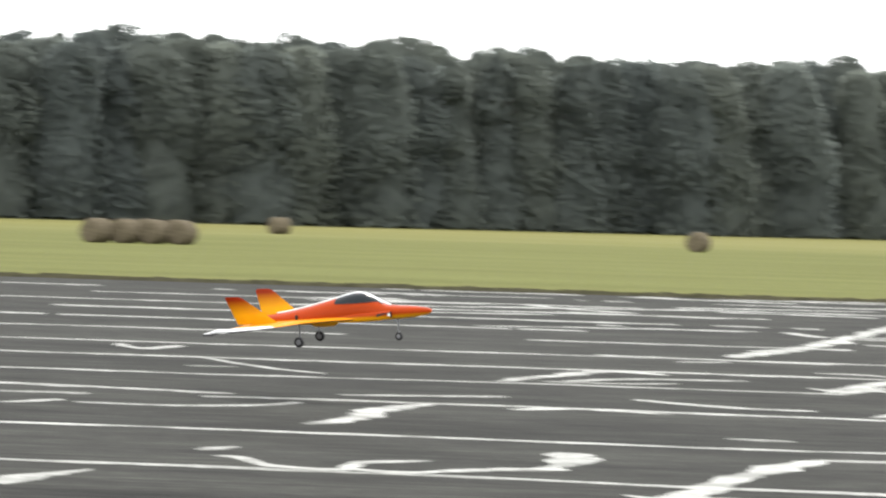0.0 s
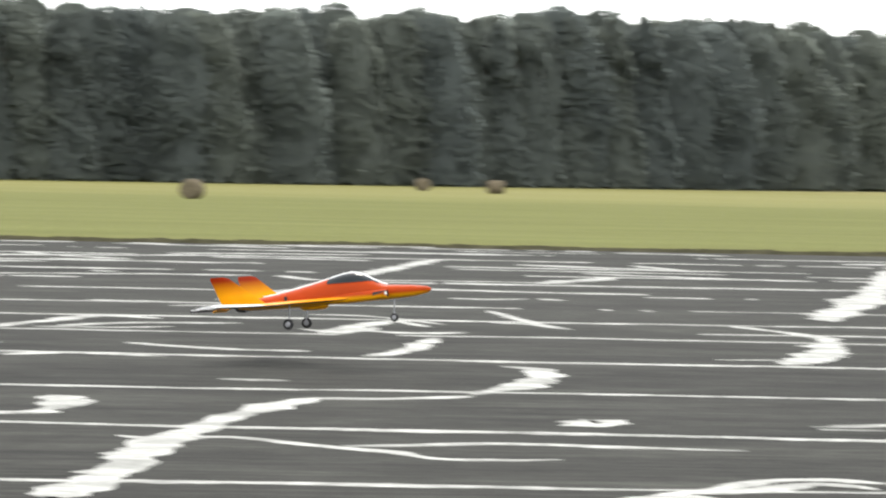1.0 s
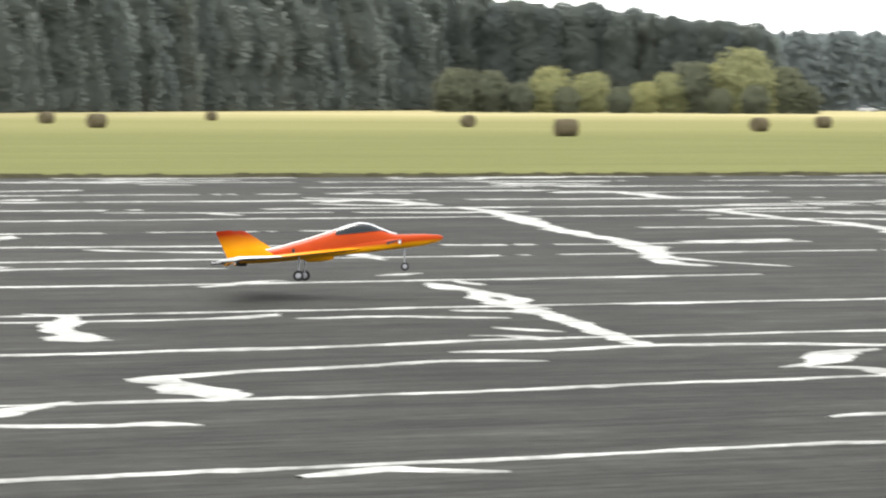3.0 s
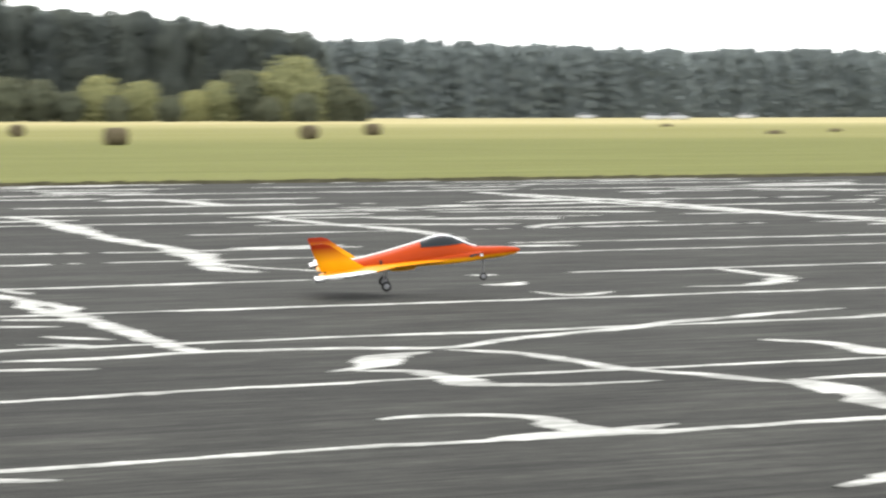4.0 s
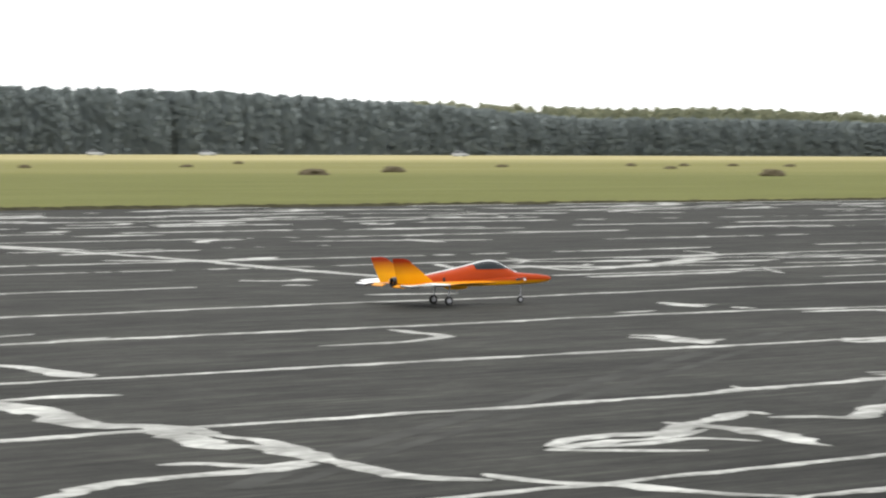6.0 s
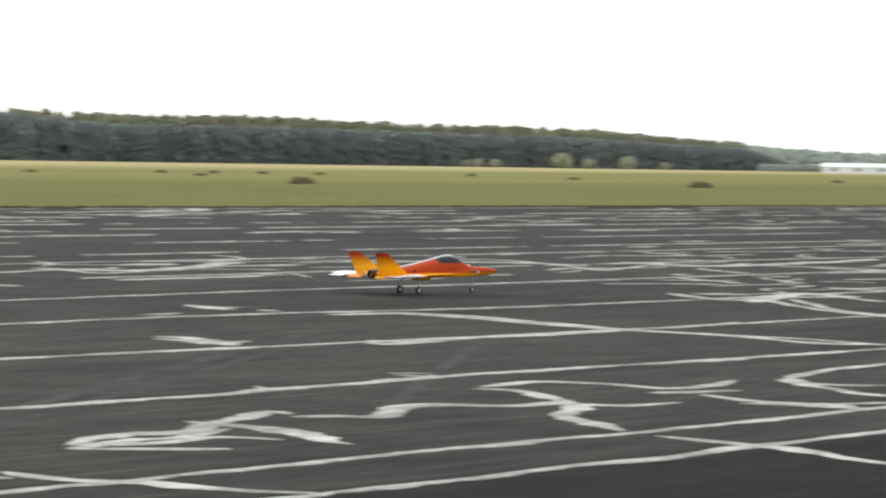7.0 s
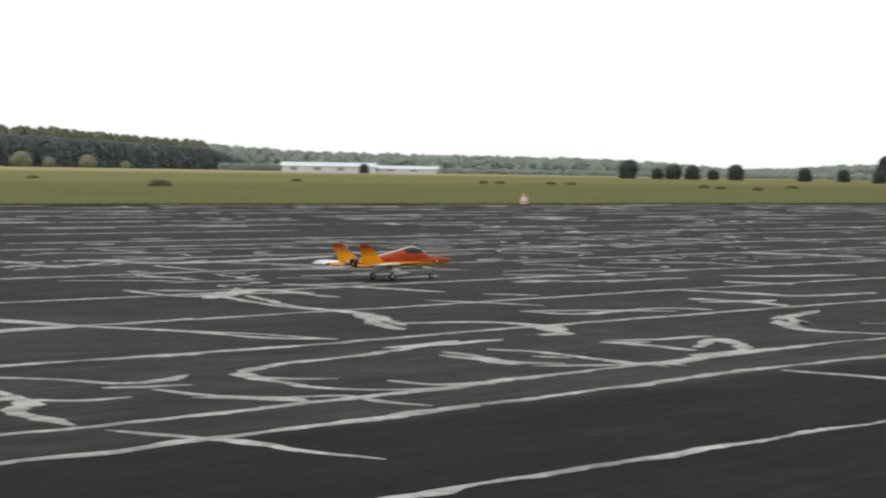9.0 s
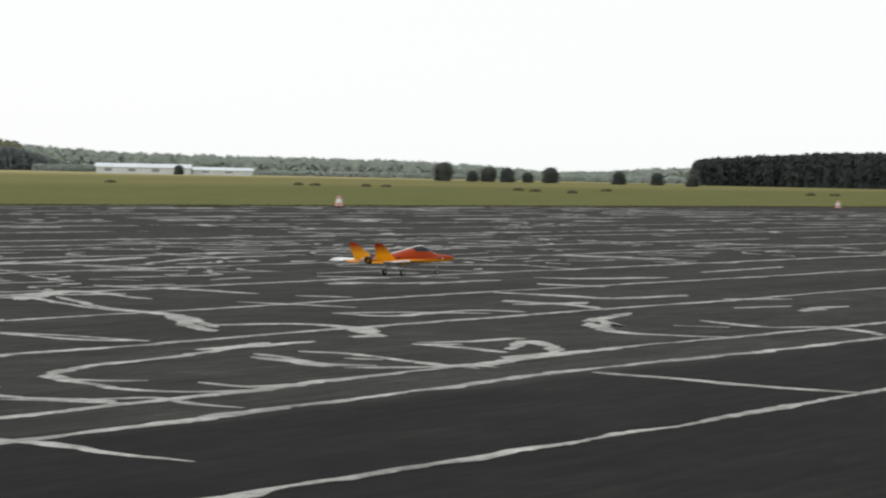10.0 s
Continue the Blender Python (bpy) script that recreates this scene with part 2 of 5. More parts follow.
def crown_mesh(name, seed, height, radius, low, leaves, leaf, shape):
    """Leaf tufts over an uneven crown: shape 'round' or 'spire'."""
    r = np.random.default_rng(seed)
    bulge = r.uniform(0.86, 1.1, 7)

    def outline_at(t):
        return outline(shape, t) * float(np.interp(t, np.linspace(0, 1, 7), bulge))

    lobes = [(r.uniform(0, 6.28), r.uniform(low, 0.92), r.uniform(0.3, 0.62)) for _ in range(9)]
    vs, fs, ns = [], [], []
    # the dense inner foliage, a lumpy shell under the outer tufts
    n, m = 12, 9
    for j in range(m):
        t0 = max(0.02, low) + (0.93 - low) * j / (m - 1)
        prof = outline_at(t0)
        for i in range(n):
            a0, q = 6.2832 * i / n, radius * prof * 0.78 * r.uniform(0.75, 1.15)
            vs.append((math.cos(a0) * q, math.sin(a0) * q, t0 * height))
            ns.append((0.5 * math.cos(a0), 0.5 * math.sin(a0), 0.6))
    for j in range(m - 1):
        for i in range(n):
            fs.append((j * n + i, j * n + (i + 1) % n, (j + 1) * n + (i + 1) % n, (j + 1) * n + i))
    fs.append(tuple((m - 1) * n + i for i in range(n)))
    while len(fs) < leaves:
        if r.random() < 0.55:
            a0, t0, s0 = lobes[r.integers(len(lobes))]
            d = r.normal(size=3)
            d /= np.linalg.norm(d)
            prof = (1 - t0) ** 0.55 if shape == "spire" else math.sqrt(max(0.02, 1 - (2 * (t0 - low) / (1 - low) - 0.85) ** 2 * 0.75))
            c = np.array((math.cos(a0) * radius * 0.55 * prof, math.sin(a0) * radius * 0.55 * prof, t0 * height))
            p = c + d * radius * s0 * (0.75 + 0.3 * r.random()) * np.array((1, 1, 1.05)) * (0.45 + 0.55 * prof)
        else:
            t0 = r.uniform(low * 0.6, 0.98)
            prof = outline_at(t0)
            a0, q = r.uniform(0, 6.28), math.sqrt(r.uniform(0.3, 1.0))
            p = np.array((math.cos(a0) * radius * q * prof, math.sin(a0) * radius * q * prof, t0 * height))
        if p[2] > height * 1.03 or p[2] < 0.2:
            continue
        u, v = leaf_axes(r, p[0], p[1])
        s = leaf * r.uniform(0.6, 1.3)
        b = len(vs)
        vs += [tuple(p - u * s), tuple(p + v * s * 0.55), tuple(p + u * s), tuple(p - v * s * 0.55)]
        tilt = r.normal(size=2) * 0.12
        ns += [(0.45 * p[0] / radius + tilt[0], 0.45 * p[1] / radius + tilt[1], 0.5 + 0.35 * p[2] / height)] * 4
        fs.append((b, b + 3, b + 2, b + 1))
    me = bpy.data.meshes.new(name)
    me.from_pydata(vs, [], fs)
    me.polygons.foreach_set("use_smooth", [True] * len(fs))
    me.normals_split_custom_set_from_vertices([Vector(q).normalized() for q in ns])
    return me


def trunk_bm(height, r0, seed):
    r = random.Random(seed)
    rings, n = [], 7
    ox = oy = 0.0
    for k in range(7):
        z = height * k / 6
        ox += r.uniform(-0.08, 0.08)
        oy += r.uniform(-0.08, 0.08)
        rad = r0 * (1 - 0.8 * k / 6) * (1.35 if k == 0 else 1)
        rings.append([(ox + rad * math.cos(6.283 * i / n), oy + rad * math.sin(6.283 * i / n), z) for i in range(n)])
    bm = loft(rings)
    for _ in range(6):
        a, z, ln = r.uniform(0, 6.28), height * r.uniform(0.3, 0.8), height * r.uniform(0.12, 0.2)
        d = Vector((math.cos(a), math.sin(a), 0.6)).normalized()
        side = d.cross(Vector((0, 0, 1))).normalized()
        up = side.cross(d)
        p0, p1 = Vector((0, 0, z)), Vector((0, 0, z)) + d * ln
        lo = [bm.verts.new(p0 + (side * math.cos(q) + up * math.sin(q)) * r0 * 0.35) for q in (0, 2.1, 4.2)]
        hi = [bm.verts.new(p1 + (side * math.cos(q) + up * math.sin(q)) * r0 * 0.1) for q in (0, 2.1, 4.2)]
        for i in range(3):
            bm.faces.new((lo[i], lo[(i + 1) % 3], hi[(i + 1) % 3], hi[i]))
    return bm


def make_tree(name, label, seed, height, radius, low, leaves, leaf, shape, material, category="tree", group=""):
    t = tagged(empty(name), label, category, group)
    part("trunk", trunk_bm(height * 0.85, height * 0.014 + 0.05, seed), BARK, t)
    me = crown_mesh("crown", seed, height, radius, low, leaves, leaf, shape)
    me.materials.append(material)
    c = new("crown", me)
    c.parent = t
    return t


def wood_edge(h):
    """Distance and height of the forest's edge at a heading."""
    hs = (-20, -14, -10, -6, -3, 0, 3, 6, 9, 12, 15, 18, 21, 24, 27, 29.5)
    return np.interp(h, hs, (266, 266, 270, 281, 292, 305, 322, 343, 370, 405, 452, 516, 608, 720, 720, 720)), np.interp(h, hs, (14.3, 14.3, 14.5, 14.8, 14.9, 15.0, 16.1, 17.2, 17.9, 18.0, 19.0, 21.7, 24.3, 24.5, 20.9, 17.7))


FOREST = "tall dark mixed-forest tree at the meadow's far side"
kinds = [make_tree("forest_tree", FOREST, 11 + k, 20, (5.2, 5.8, 4.6, 6.2, 5.4)[k], 0.02, 7000, 0.38, ("round", "round", "spire", "round", "round")[k], LEAF_DARK, group="forest trees") for k in range(5)]
rr = random.Random(5)
made = [0] * len(kinds)
for row in range(3):
    hd = -17.0 + row * 0.15
    while hd < 29.5:
        dist, height = wood_edge(hd)
        d = dist + row * 6 + rr.uniform(-2.0, 2.0)
        k = rr.randrange(len(kinds))
        s = height / 20 * rr.uniform(1.0, 1.07) * (1.0 if row else 0.97) * d / dist
        m = Matrix.Translation(polar(hd, d, -0.05)) @ Matrix.Rotation(rr.uniform(0, 6.28), 4, "Z")
        if not made[k]:
            kinds[k].matrix_basis, made[k] = m, 1
            kinds[k].scale = (s, s, s)
        else:
            c = copy_thing(kinds[k], m)
            c.scale = (s, s, s)
        hd += math.degrees(rr.uniform(2.4, 4.6) / dist)


def far_wood(name, label, spans, material, seed, leaf, per, width=5.0, rows=2, kind="stuff"):
    """A far wood in one mesh: spans of (heading, distance, height)."""
    r = np.random.default_rng(seed)
    hs, ds, zs = zip(*spans)
    vs, ns = [], []
    for row in range(rows):
        hd = hs[0]
        while hd < hs[-1]:
            d, z = np.interp(hd, hs, ds), np.interp(hd, hs, zs)
            p0 = np.array(polar(hd, d + row * width * 1.5 + r.uniform(-width, width) * 0.3))
            z *= r.uniform(0.92, 1.0)
            w = width * r.uniform(0.5, 1.0)
            t, a, q = r.random(per) ** 0.8, r.uniform(0, 6.283, per), np.sqrt(r.random(per))
            q = q * w * np.sqrt(np.maximum(0.05, 1 - t ** 3))
            c = p0 + np.stack((q * np.cos(a), q * np.sin(a), z * t), 1)
            n = np.stack((0.8 * np.cos(a), 0.8 * np.sin(a), np.full(per, 0.45)), 1) + r.normal(size=(per, 3)) * 0.3
            n /= np.linalg.norm(n, axis=1)[:, None]
            u = np.cross(n, r.normal(size=(per, 3)))
            u /= np.linalg.norm(u, axis=1)[:, None]
            s = (leaf * r.uniform(0.6, 1.3, per))[:, None]
            v = np.cross(n, u) * s * 0.6
            u = u * s
            vs.append(np.stack((c - u, c - v, c + u, c + v), 1).reshape(-1, 3))
            soft = np.stack((0.35 * np.cos(a), 0.35 * np.sin(a), 0.55 + 0.35 * t), 1) + r.normal(size=(per, 3)) * 0.15
            ns.append(np.repeat(soft / np.linalg.norm(soft, axis=1)[:, None], 4, 0))
            # dense inner foliage of the clump
            ring = np.arange(9) * 0.7854 + r.uniform(0, 0.7)
            lv = [np.stack((np.cos(ring) * w * k * 0.6, np.sin(ring) * w * k * 0.6, np.full(9, z * h)), 1) + p0 for h, k in ((0.0, 1.0), (0.45, 1.0), (0.75, 0.8), (0.93, 0.3))]
            out = np.stack((np.cos(ring) * 0.4, np.sin(ring) * 0.4, np.full(9, 0.6)), 1)
            for lo, hi in zip(lv[:-1], lv[1:]):
                vs.append(np.stack((lo[:-1], lo[1:], hi[1:], hi[:-1]), 1).reshape(-1, 3))
                ns.append(np.stack((out[:-1], out[1:], out[1:], out[:-1]), 1).reshape(-1, 3))
            hd += math.degrees(width * r.uniform(0.2, 0.75) / d)
    vs, ns = np.concatenate(vs), np.concatenate(ns)
    fs = np.arange(len(vs)).reshape(-1, 4)
    ob = mesh_part(name, vs.tolist(), fs.tolist(), material)
    ob.data.polygons.foreach_set("use_smooth", [True] * len(fs))
    ob.data.normals_split_custom_set_from_vertices(ns.tolist())
    return tagged(ob, label, "woodland", kind=kind)


far_wood("far_wood", "broadleaf wood along the far meadow, greyed by painted haze", [(26, 800, 24.9), (28, 840, 22.5), (30, 880, 20.8), (31.5, 905, 21.3), (33, 930, 20.6), (35, 960, 20.0), (37, 1020, 20.9), (39, 1080, 21.7), (42, 1185, 22.5), (45, 1300, 20.4), (48, 1400, 15.7), (50, 1450, 16.3), (52, 1500, 15.7), (54, 1550, 15.1), (56, 1600, 14.7), (57.5, 1650, 12.3), (58.6, 1700, 11.2), (59.2, 1720, 6.1)], LEAF_FAR, 3, 1.2, 400, 7.5, rows=3)
far_wood("wood_canopy", "olive canopy behind the far wood, sunlight painted into its leaves", [(45, 1450, 23.7), (48, 1550, 22.3), (50, 1600, 23.3), (52, 1650, 22.2), (54, 1700, 21.4), (56, 1750, 20.7), (57.5, 1800, 17.2), (58.6, 1850, 15.7)], LEAF_SUNLIT, 5, 1.5, 260, 9.0, rows=2)


# ---- meadow and distance ----
def round_bale(name, label, radius, length, seed, material):
    r = random.Random(seed)
    n, rings = 22, []
    prof = [(-0.5, 0.55), (-0.5, 0.86), (-0.46, 0.97), (-0.3, 1.0), (-0.1, 1.01), (0.1, 1.0), (0.3, 1.01), (0.46, 0.97), (0.5, 0.86), (0.5, 0.55)]
    for u, s in prof:
        ring = []
        for i in range(n):
            a = 6.2832 * i / n
            q = radius * s * (1 + 0.025 * math.sin(3 * a + seed) + r.uniform(-0.02, 0.02))
            z = radius * 0.96 + q * math.sin(a)
            ring.append((u * length + r.uniform(-0.015, 0.015), q * math.cos(a), max(0.0, z)))
        rings.append(ring)
    ob = part(name, loft(rings), material)
    return smooth(tagged(ob, label, "hay bale", "hay bales"), 50)


bale_kinds = [round_bale("hay_bale", "weathered round hay bale lying on the mown meadow", 0.49, 1.1, 3, HAY),
              round_bale("hay_bale", "dark weathered round hay bale lying on the meadow", 0.5, 1.2, 8, HAY_DARK)]
used = [False, False]


def put_bale(heading, dist, turn, kind):
    m = Matrix.Translation(polar(heading, dist, 0.01)) @ Matrix.Rotation(radians(turn), 4, "Z")
    if used[kind]:
        return copy_thing(bale_kinds[kind], m)
    used[kind] = True
    bale_kinds[kind].matrix_basis = m
    return bale_kinds[kind]


# a row of bales pushed together, then bales scattered one by one
for k in range(4):
    put_bale(-10.34 + k * 0.48, 134 + 0.3 * k, 62 + 4 * k, 0)
put_bale(-9.0, 138.5, 70, 0)
put_bale(-9.5, 139, 75, 0)
for k, (heading, dist) in enumerate([(-7.26, 195), (-0.12, 163), (3.8, 258), (5.04, 242), (17.36, 281), (18.21, 233), (20.15, 344), (24.52, 261), (26.19, 186), (29.47, 234), (30.55, 280)]):
    put_bale(heading, dist, (35, 70, 110, 20, 55)[k % 5] - heading, 0 if heading < 8 else 1)


def hay_mound(seed, width, height):
    """A low sagging heap of raked hay."""
    r = random.Random(seed)
    bm = bmesh.new()
    bmesh.ops.create_icosphere(bm, subdivisions=3, radius=1.0)
    for v in bm.verts:
        n = noise.noise(v.co * 1.7 + Vector((seed, 0, 0))) * 0.3 + noise.noise(v.co * 5 + Vector((0, seed, 0))) * 0.1
        x, y, z = v.co * (1 + n)
        v.co = (x * width * 0.5, y * width * 0.36, max(-0.02, (z * 0.75 + 0.25) * height))
    return tagged(part("hay_mound", bm, HAY_DARK), "low dark mound of old hay on the meadow", "hay mound", "hay mounds")


heaps = [hay_mound(2, 1.25, 0.42), hay_mound(6, 1.5, 0.36)]
spots = [(35.55, 430), (37.38, 298), (38.4, 339), (41.14, 362), (42.02, 430), (43.3, 243), (44.66, 285), (46.51, 384), (48.71, 413), (49.38, 363), (49.61, 416), (50.44, 421), (51.11, 252), (51.4, 414), (54.0, 430), (55.74, 388), (57.9, 281), (60.21, 408), (63.4, 430), (63.68, 430), (64.55, 430), (64.89, 430), (67.15, 408), (67.44, 393), (68.07, 376), (68.65, 430), (72.11, 426), (72.52, 430)]
for k, (heading, dist) in enumerate(spots):
    m = Matrix.Translation(polar(heading, dist, 0.02)) @ Matrix.Rotation(radians(-heading + 25 * math.sin(k)), 4, "Z")
    if k < 2:
        heaps[k].matrix_basis = m
    else:
        h = copy_thing(heaps[k % 2], m)
        h.scale = (1.0, 1.0, 0.9) if dist > 330 else (1.5, 1.5, 1.3)

BUSH = "yellowing round-crowned tree before the darker forest"
gold = make_tree("meadow_tree", BUSH, 41, 11, 6.0, 0.0, 2200, 0.42, "dome", LEAF_GOLD, group="meadow trees")
olive = make_tree("meadow_tree", "dull green bushy tree at the forest's foot", 43, 9, 5.4, 0.0, 2000, 0.42, "dome", LEAF_OLIVE, group="meadow trees")


def put_tree(kind, heading, dist, height, base, turn=0.0, wide=1.0):
    s = height / base
    c = copy_thing(kind, Matrix.Translation(polar(heading, dist, -0.05)) @ Matrix.Rotation(turn, 4, "Z"))
    c.scale = (s * wide, s * wide, s)


gold.matrix_basis = Matrix.Translation(polar(29.25, 600, -0.05))
gold.scale = (1.05, 1.05, 1.05)
olive.matrix_basis = Matrix.Translation(polar(28.35, 602, -0.05))
for heading, dist, height in ((25.9, 590, 8.0), (26.6, 595, 7.2), (27.5, 596, 5.6), (28.0, 600, 7.2), (28.75, 604, 8.8)):
    put_tree(gold, heading, dist, height, 11, heading * 7)
for heading, dist, height in ((24.3, 585, 7.6), (24.9, 588, 7.2), (25.4, 586, 5.2), (26.2, 584, 4.6), (27.1, 588, 4.6), (29.9, 603, 8.2), (30.3, 606, 5.0), (29.4, 590, 5.0), (28.8, 588, 4.4)):
    put_tree(olive, heading, dist, height, 9, heading * 5)

pale = make_tree("field_bush", "pale leafy bush at the foot of the far wood", 53, 9, 5.2, 0.0, 1200, 0.6, "dome", LEAF_BUSH, group="field bushes")
pale.matrix_basis = Matrix.Translation(polar(54.1, 1385, -0.05))
pale.scale = (0.4, 0.4, 0.4)
for heading, dist, height in ((53.9, 1380, 3.6), (54.4, 1390, 4.4), (55.55, 1400, 8.0), (56.0, 1400, 5.2), (56.65, 1400, 6.8), (57.3, 1420, 4.0)):
    put_tree(pale, heading, dist, height * 0.8, 9, heading * 3, 1.2)

slate = make_tree("field_tree", "round grey-green tree standing alone on the far meadow", 47, 9, 5.6, 0.0, 1600, 0.5, "dome", LEAF_DARK, group="field trees")
slate.matrix_basis = Matrix.Translation(polar(65.85, 800, -0.05))
slate.scale = (0.48, 0.48, 0.5)
for heading, dist, height in ((66.35, 800, 3.4), (66.62, 802, 4.6), (66.95, 800, 4.4), (67.3, 804, 3.2), (67.68, 790, 4.8), (68.85, 780, 4.0), (69.5, 780, 3.8), (70.1, 700, 3.4), (61.35, 985, 3.6)):
    put_tree(slate, heading, dist, height * 0.78, 9, heading * 5, 1.05)

far_wood("hill_wood", "wooded hills on the horizon, haze painted into their pale leaves", [(57.8, 3000, 24), (59, 3000, 21), (60.2, 3050, 17), (62.7, 3100, 15.5), (65, 3150, 15), (66.6, 3200, 12), (67.5, 3200, 6.5), (68.6, 3200, 8), (69.6, 3200, 13), (72, 3200, 13.5), (77, 3200, 13)], LEAF_HAZE, 7, 3.4, 240, 22.0)
far_wood("dark_wood", "dense dark pine wood at the meadow's end", [(70.2, 900, 6.8), (70.8, 905, 8.0), (71.6, 900, 8.4), (72.2, 890, 9.2), (73.5, 880, 9.6), (78, 860, 10)], LEAF_PINE, 9, 0.8, 130, 3.2, rows=3)
far_wood("hedge_row", "low hedge along the far meadow, paled by painted haze", [(58.9, 1500, 3.0), (60, 1500, 3.4), (62, 1480, 2.0), (66, 1400, 2.2), (70, 1300, 2.2)], LEAF_HAZE, 12, 0.7, 40, 2.2, rows=1)


def box(bm, x0, x1, y0, y1, z0, z1):
    vs = [bm.verts.new((x, y, z)) for z in (z0, z1) for x, y in ((x0, y0), (x1, y0), (x1, y1), (x0, y1))]
    for f in ((3, 2, 1, 0), (4, 5, 6, 7), (0, 1, 5, 4), (1, 2, 6, 5), (2, 3, 7, 6), (3, 0, 4, 7)):
        bm.faces.new([vs[i] for i in f])


WHITE_WALL = simple("white_sheeting", (0.72, 0.75, 0.76), 0.5, vary=0.08, scale=0.3)
WHITE_ROOF = simple("pale_roof_sheet", (0.62, 0.68, 0.70), 0.4, vary=0.1, scale=0.3)
GREY_PANEL = simple("grey_panel", (0.25, 0.27, 0.28), 0.5)


def long_hall(heading0, heading1, dist, height, depth):
    a, b = polar(heading0, dist), polar(heading1, dist)
    length = (b - a).length
    turn = math.atan2(b.y - a.y, b.x - a.x)
    hall = tagged(empty("long_hall", Matrix.Translation(a) @ Matrix.Rotation(turn, 4, "Z")), "long low white farm hall behind the meadow", "building")
    wall = bmesh.new()
    box(wall, 0, length, 0, depth, 0, height * 0.62)
    part("wall", wall, WHITE_WALL, hall)
    rings = [[(x, -0.4, height * 0.62 + 0.01), (x, depth / 2, height), (x, depth + 0.4, height * 0.62 + 0.01), (x, depth / 2, height * 0.7)] for x in (-0.4, length + 0.4)]
    part("roof", loft(rings), WHITE_ROOF, hall)
    for k in range(int(length // 7)):
        d = bmesh.new()
        box(d, 2.5 + k * 7, 4.6 + k * 7, -0.06, 0.02, 0.7, height * 0.5)
        part("window", d, GREY_PANEL, hall)
    return hall


long_hall(59.95, 61.55, 1000, 3.1, 12)
long_hall(61.6, 62.6, 1010, 2.4, 10)

CAR_WHITE = simple("white_car_paint", (0.42, 0.43, 0.44), 0.3, vary=0.04)
CAR_GLASS = simple("car_window", (0.03, 0.035, 0.04), 0.1)
RUBBER = simple("black_rubber", (0.02, 0.02, 0.02), 0.8, vary=0.3, scale=40)


def wheel_bm(radius, width, hub=False, axis="y"):
    prof = [(0.5, 0.35), (0.56, 0.6), (0.5, 0.92), (0.3, 1.0), (-0.3, 1.0), (-0.5, 0.92), (-0.56, 0.6), (-0.5, 0.35)] if not hub else [(0.62, 0.02), (0.62, 0.45), (0.5, 0.62), (-0.5, 0.62), (-0.62, 0.45), (-0.62, 0.02)]
    rings = [[(radius * s * math.cos(a), w * width, radius * s * math.sin(a)) for a in [6.2832 * i / 20 for i in range(20)]] for w, s in prof]
    return loft(rings)


def make_car():
    car = tagged(empty("parked_car"), "small white car parked at the meadow's far side", "car", "parked cars")
    body = [[(x, y, z0), (x, -y, z0), (x, -y * 1.02, zm), (x, -y * 0.95, z1), (x, y * 0.95, z1), (x, y * 1.02, zm)]
            for x, y, z0, zm, z1 in ((-2.1, 0.7, 0.4, 0.6, 0.8), (-2.0, 0.82, 0.25, 0.6, 0.95), (-0.9, 0.85, 0.2, 0.6, 0.98), (0.7, 0.85, 0.2, 0.6, 0.96), (1.9, 0.8, 0.25, 0.55, 0.76), (2.1, 0.66, 0.4, 0.55, 0.66))]
    part("body", loft(body), CAR_WHITE, car)
    cabin = [[(x, w, 0.95), (x, -w, 0.95), (x, -w * 0.85, z), (x, w * 0.85, z)] for x, w, z in ((-1.9, 0.78, 0.99), (-1.4, 0.78, 1.38), (0.1, 0.78, 1.42), (1.0, 0.78, 0.99))]
    cab = part("cabin", loft(cabin), CAR_GLASS, car)
    roof = [[(x, 0.64, z), (x, -0.64, z), (x, -0.6, z + 0.05), (x, 0.6, z + 0.05)] for x, z in ((-1.4, 1.385), (-0.6, 1.42), (0.15, 1.415))]
    part("roof", loft(roof), CAR_WHITE, cab)
    for x in (-1.3, 1.3):
        for y in (-0.74, 0.74):
            w = part("wheel", wheel_bm(0.3, 0.2), RUBBER, car)
            w.location = (x, y, 0.3)
    return car


car = make_car()
car.matrix_basis = Matrix.Translation(polar(35.35, 690)) @ Matrix.Rotation(radians(-32), 4, "Z")
for heading, dist, turn in ((35.75, 694, -40), (34.2, 800, -30), (31.3, 790, -36), (36.9, 820, -44), (39.6, 860, -35), (41.5, 870, -48), (45.8, 880, -50)):
    copy_thing(car, Matrix.Translation(polar(heading, dist)) @ Matrix.Rotation(radians(turn), 4, "Z"))

MARK_RED = simple("faded_red_plastic", (0.6, 0.33, 0.27), 0.6)
MARK_WHITE = simple("white_plastic", (0.75, 0.72, 0.68), 0.6)


def edge_marker():
    mk = tagged(empty("edge_marker"), "faded red and white marker board at the runway's edge", "marker", "runway markers")
    b = bmesh.new()
    box(b, -0.28, 0.28, -0.2, 0.2, 0.0, 0.05)
    part("foot", b, RUBBER, mk)
    for z0, z1, w, mt, nm in ((0.05, 0.22, 0.24, MARK_RED, "red_band"), (0.22, 0.40, 0.19, MARK_WHITE, "white_band"), (0.40, 0.55, 0.13, MARK_RED, "red_tip")):
        w1 = w - 0.05
        part(nm, loft([[(w, -w * 0.5, z0), (w, w * 0.5, z0), (-w, w * 0.5, z0), (-w, -w * 0.5, z0)], [(w1, -w1 * 0.5, z1), (w1, w1 * 0.5, z1), (-w1, w1 * 0.5, z1), (-w1, -w1 * 0.5, z1)]]), mt, mk)
    return mk


mk = edge_marker()
mk.matrix_basis = Matrix.Translation(polar(64.12, 161.4))
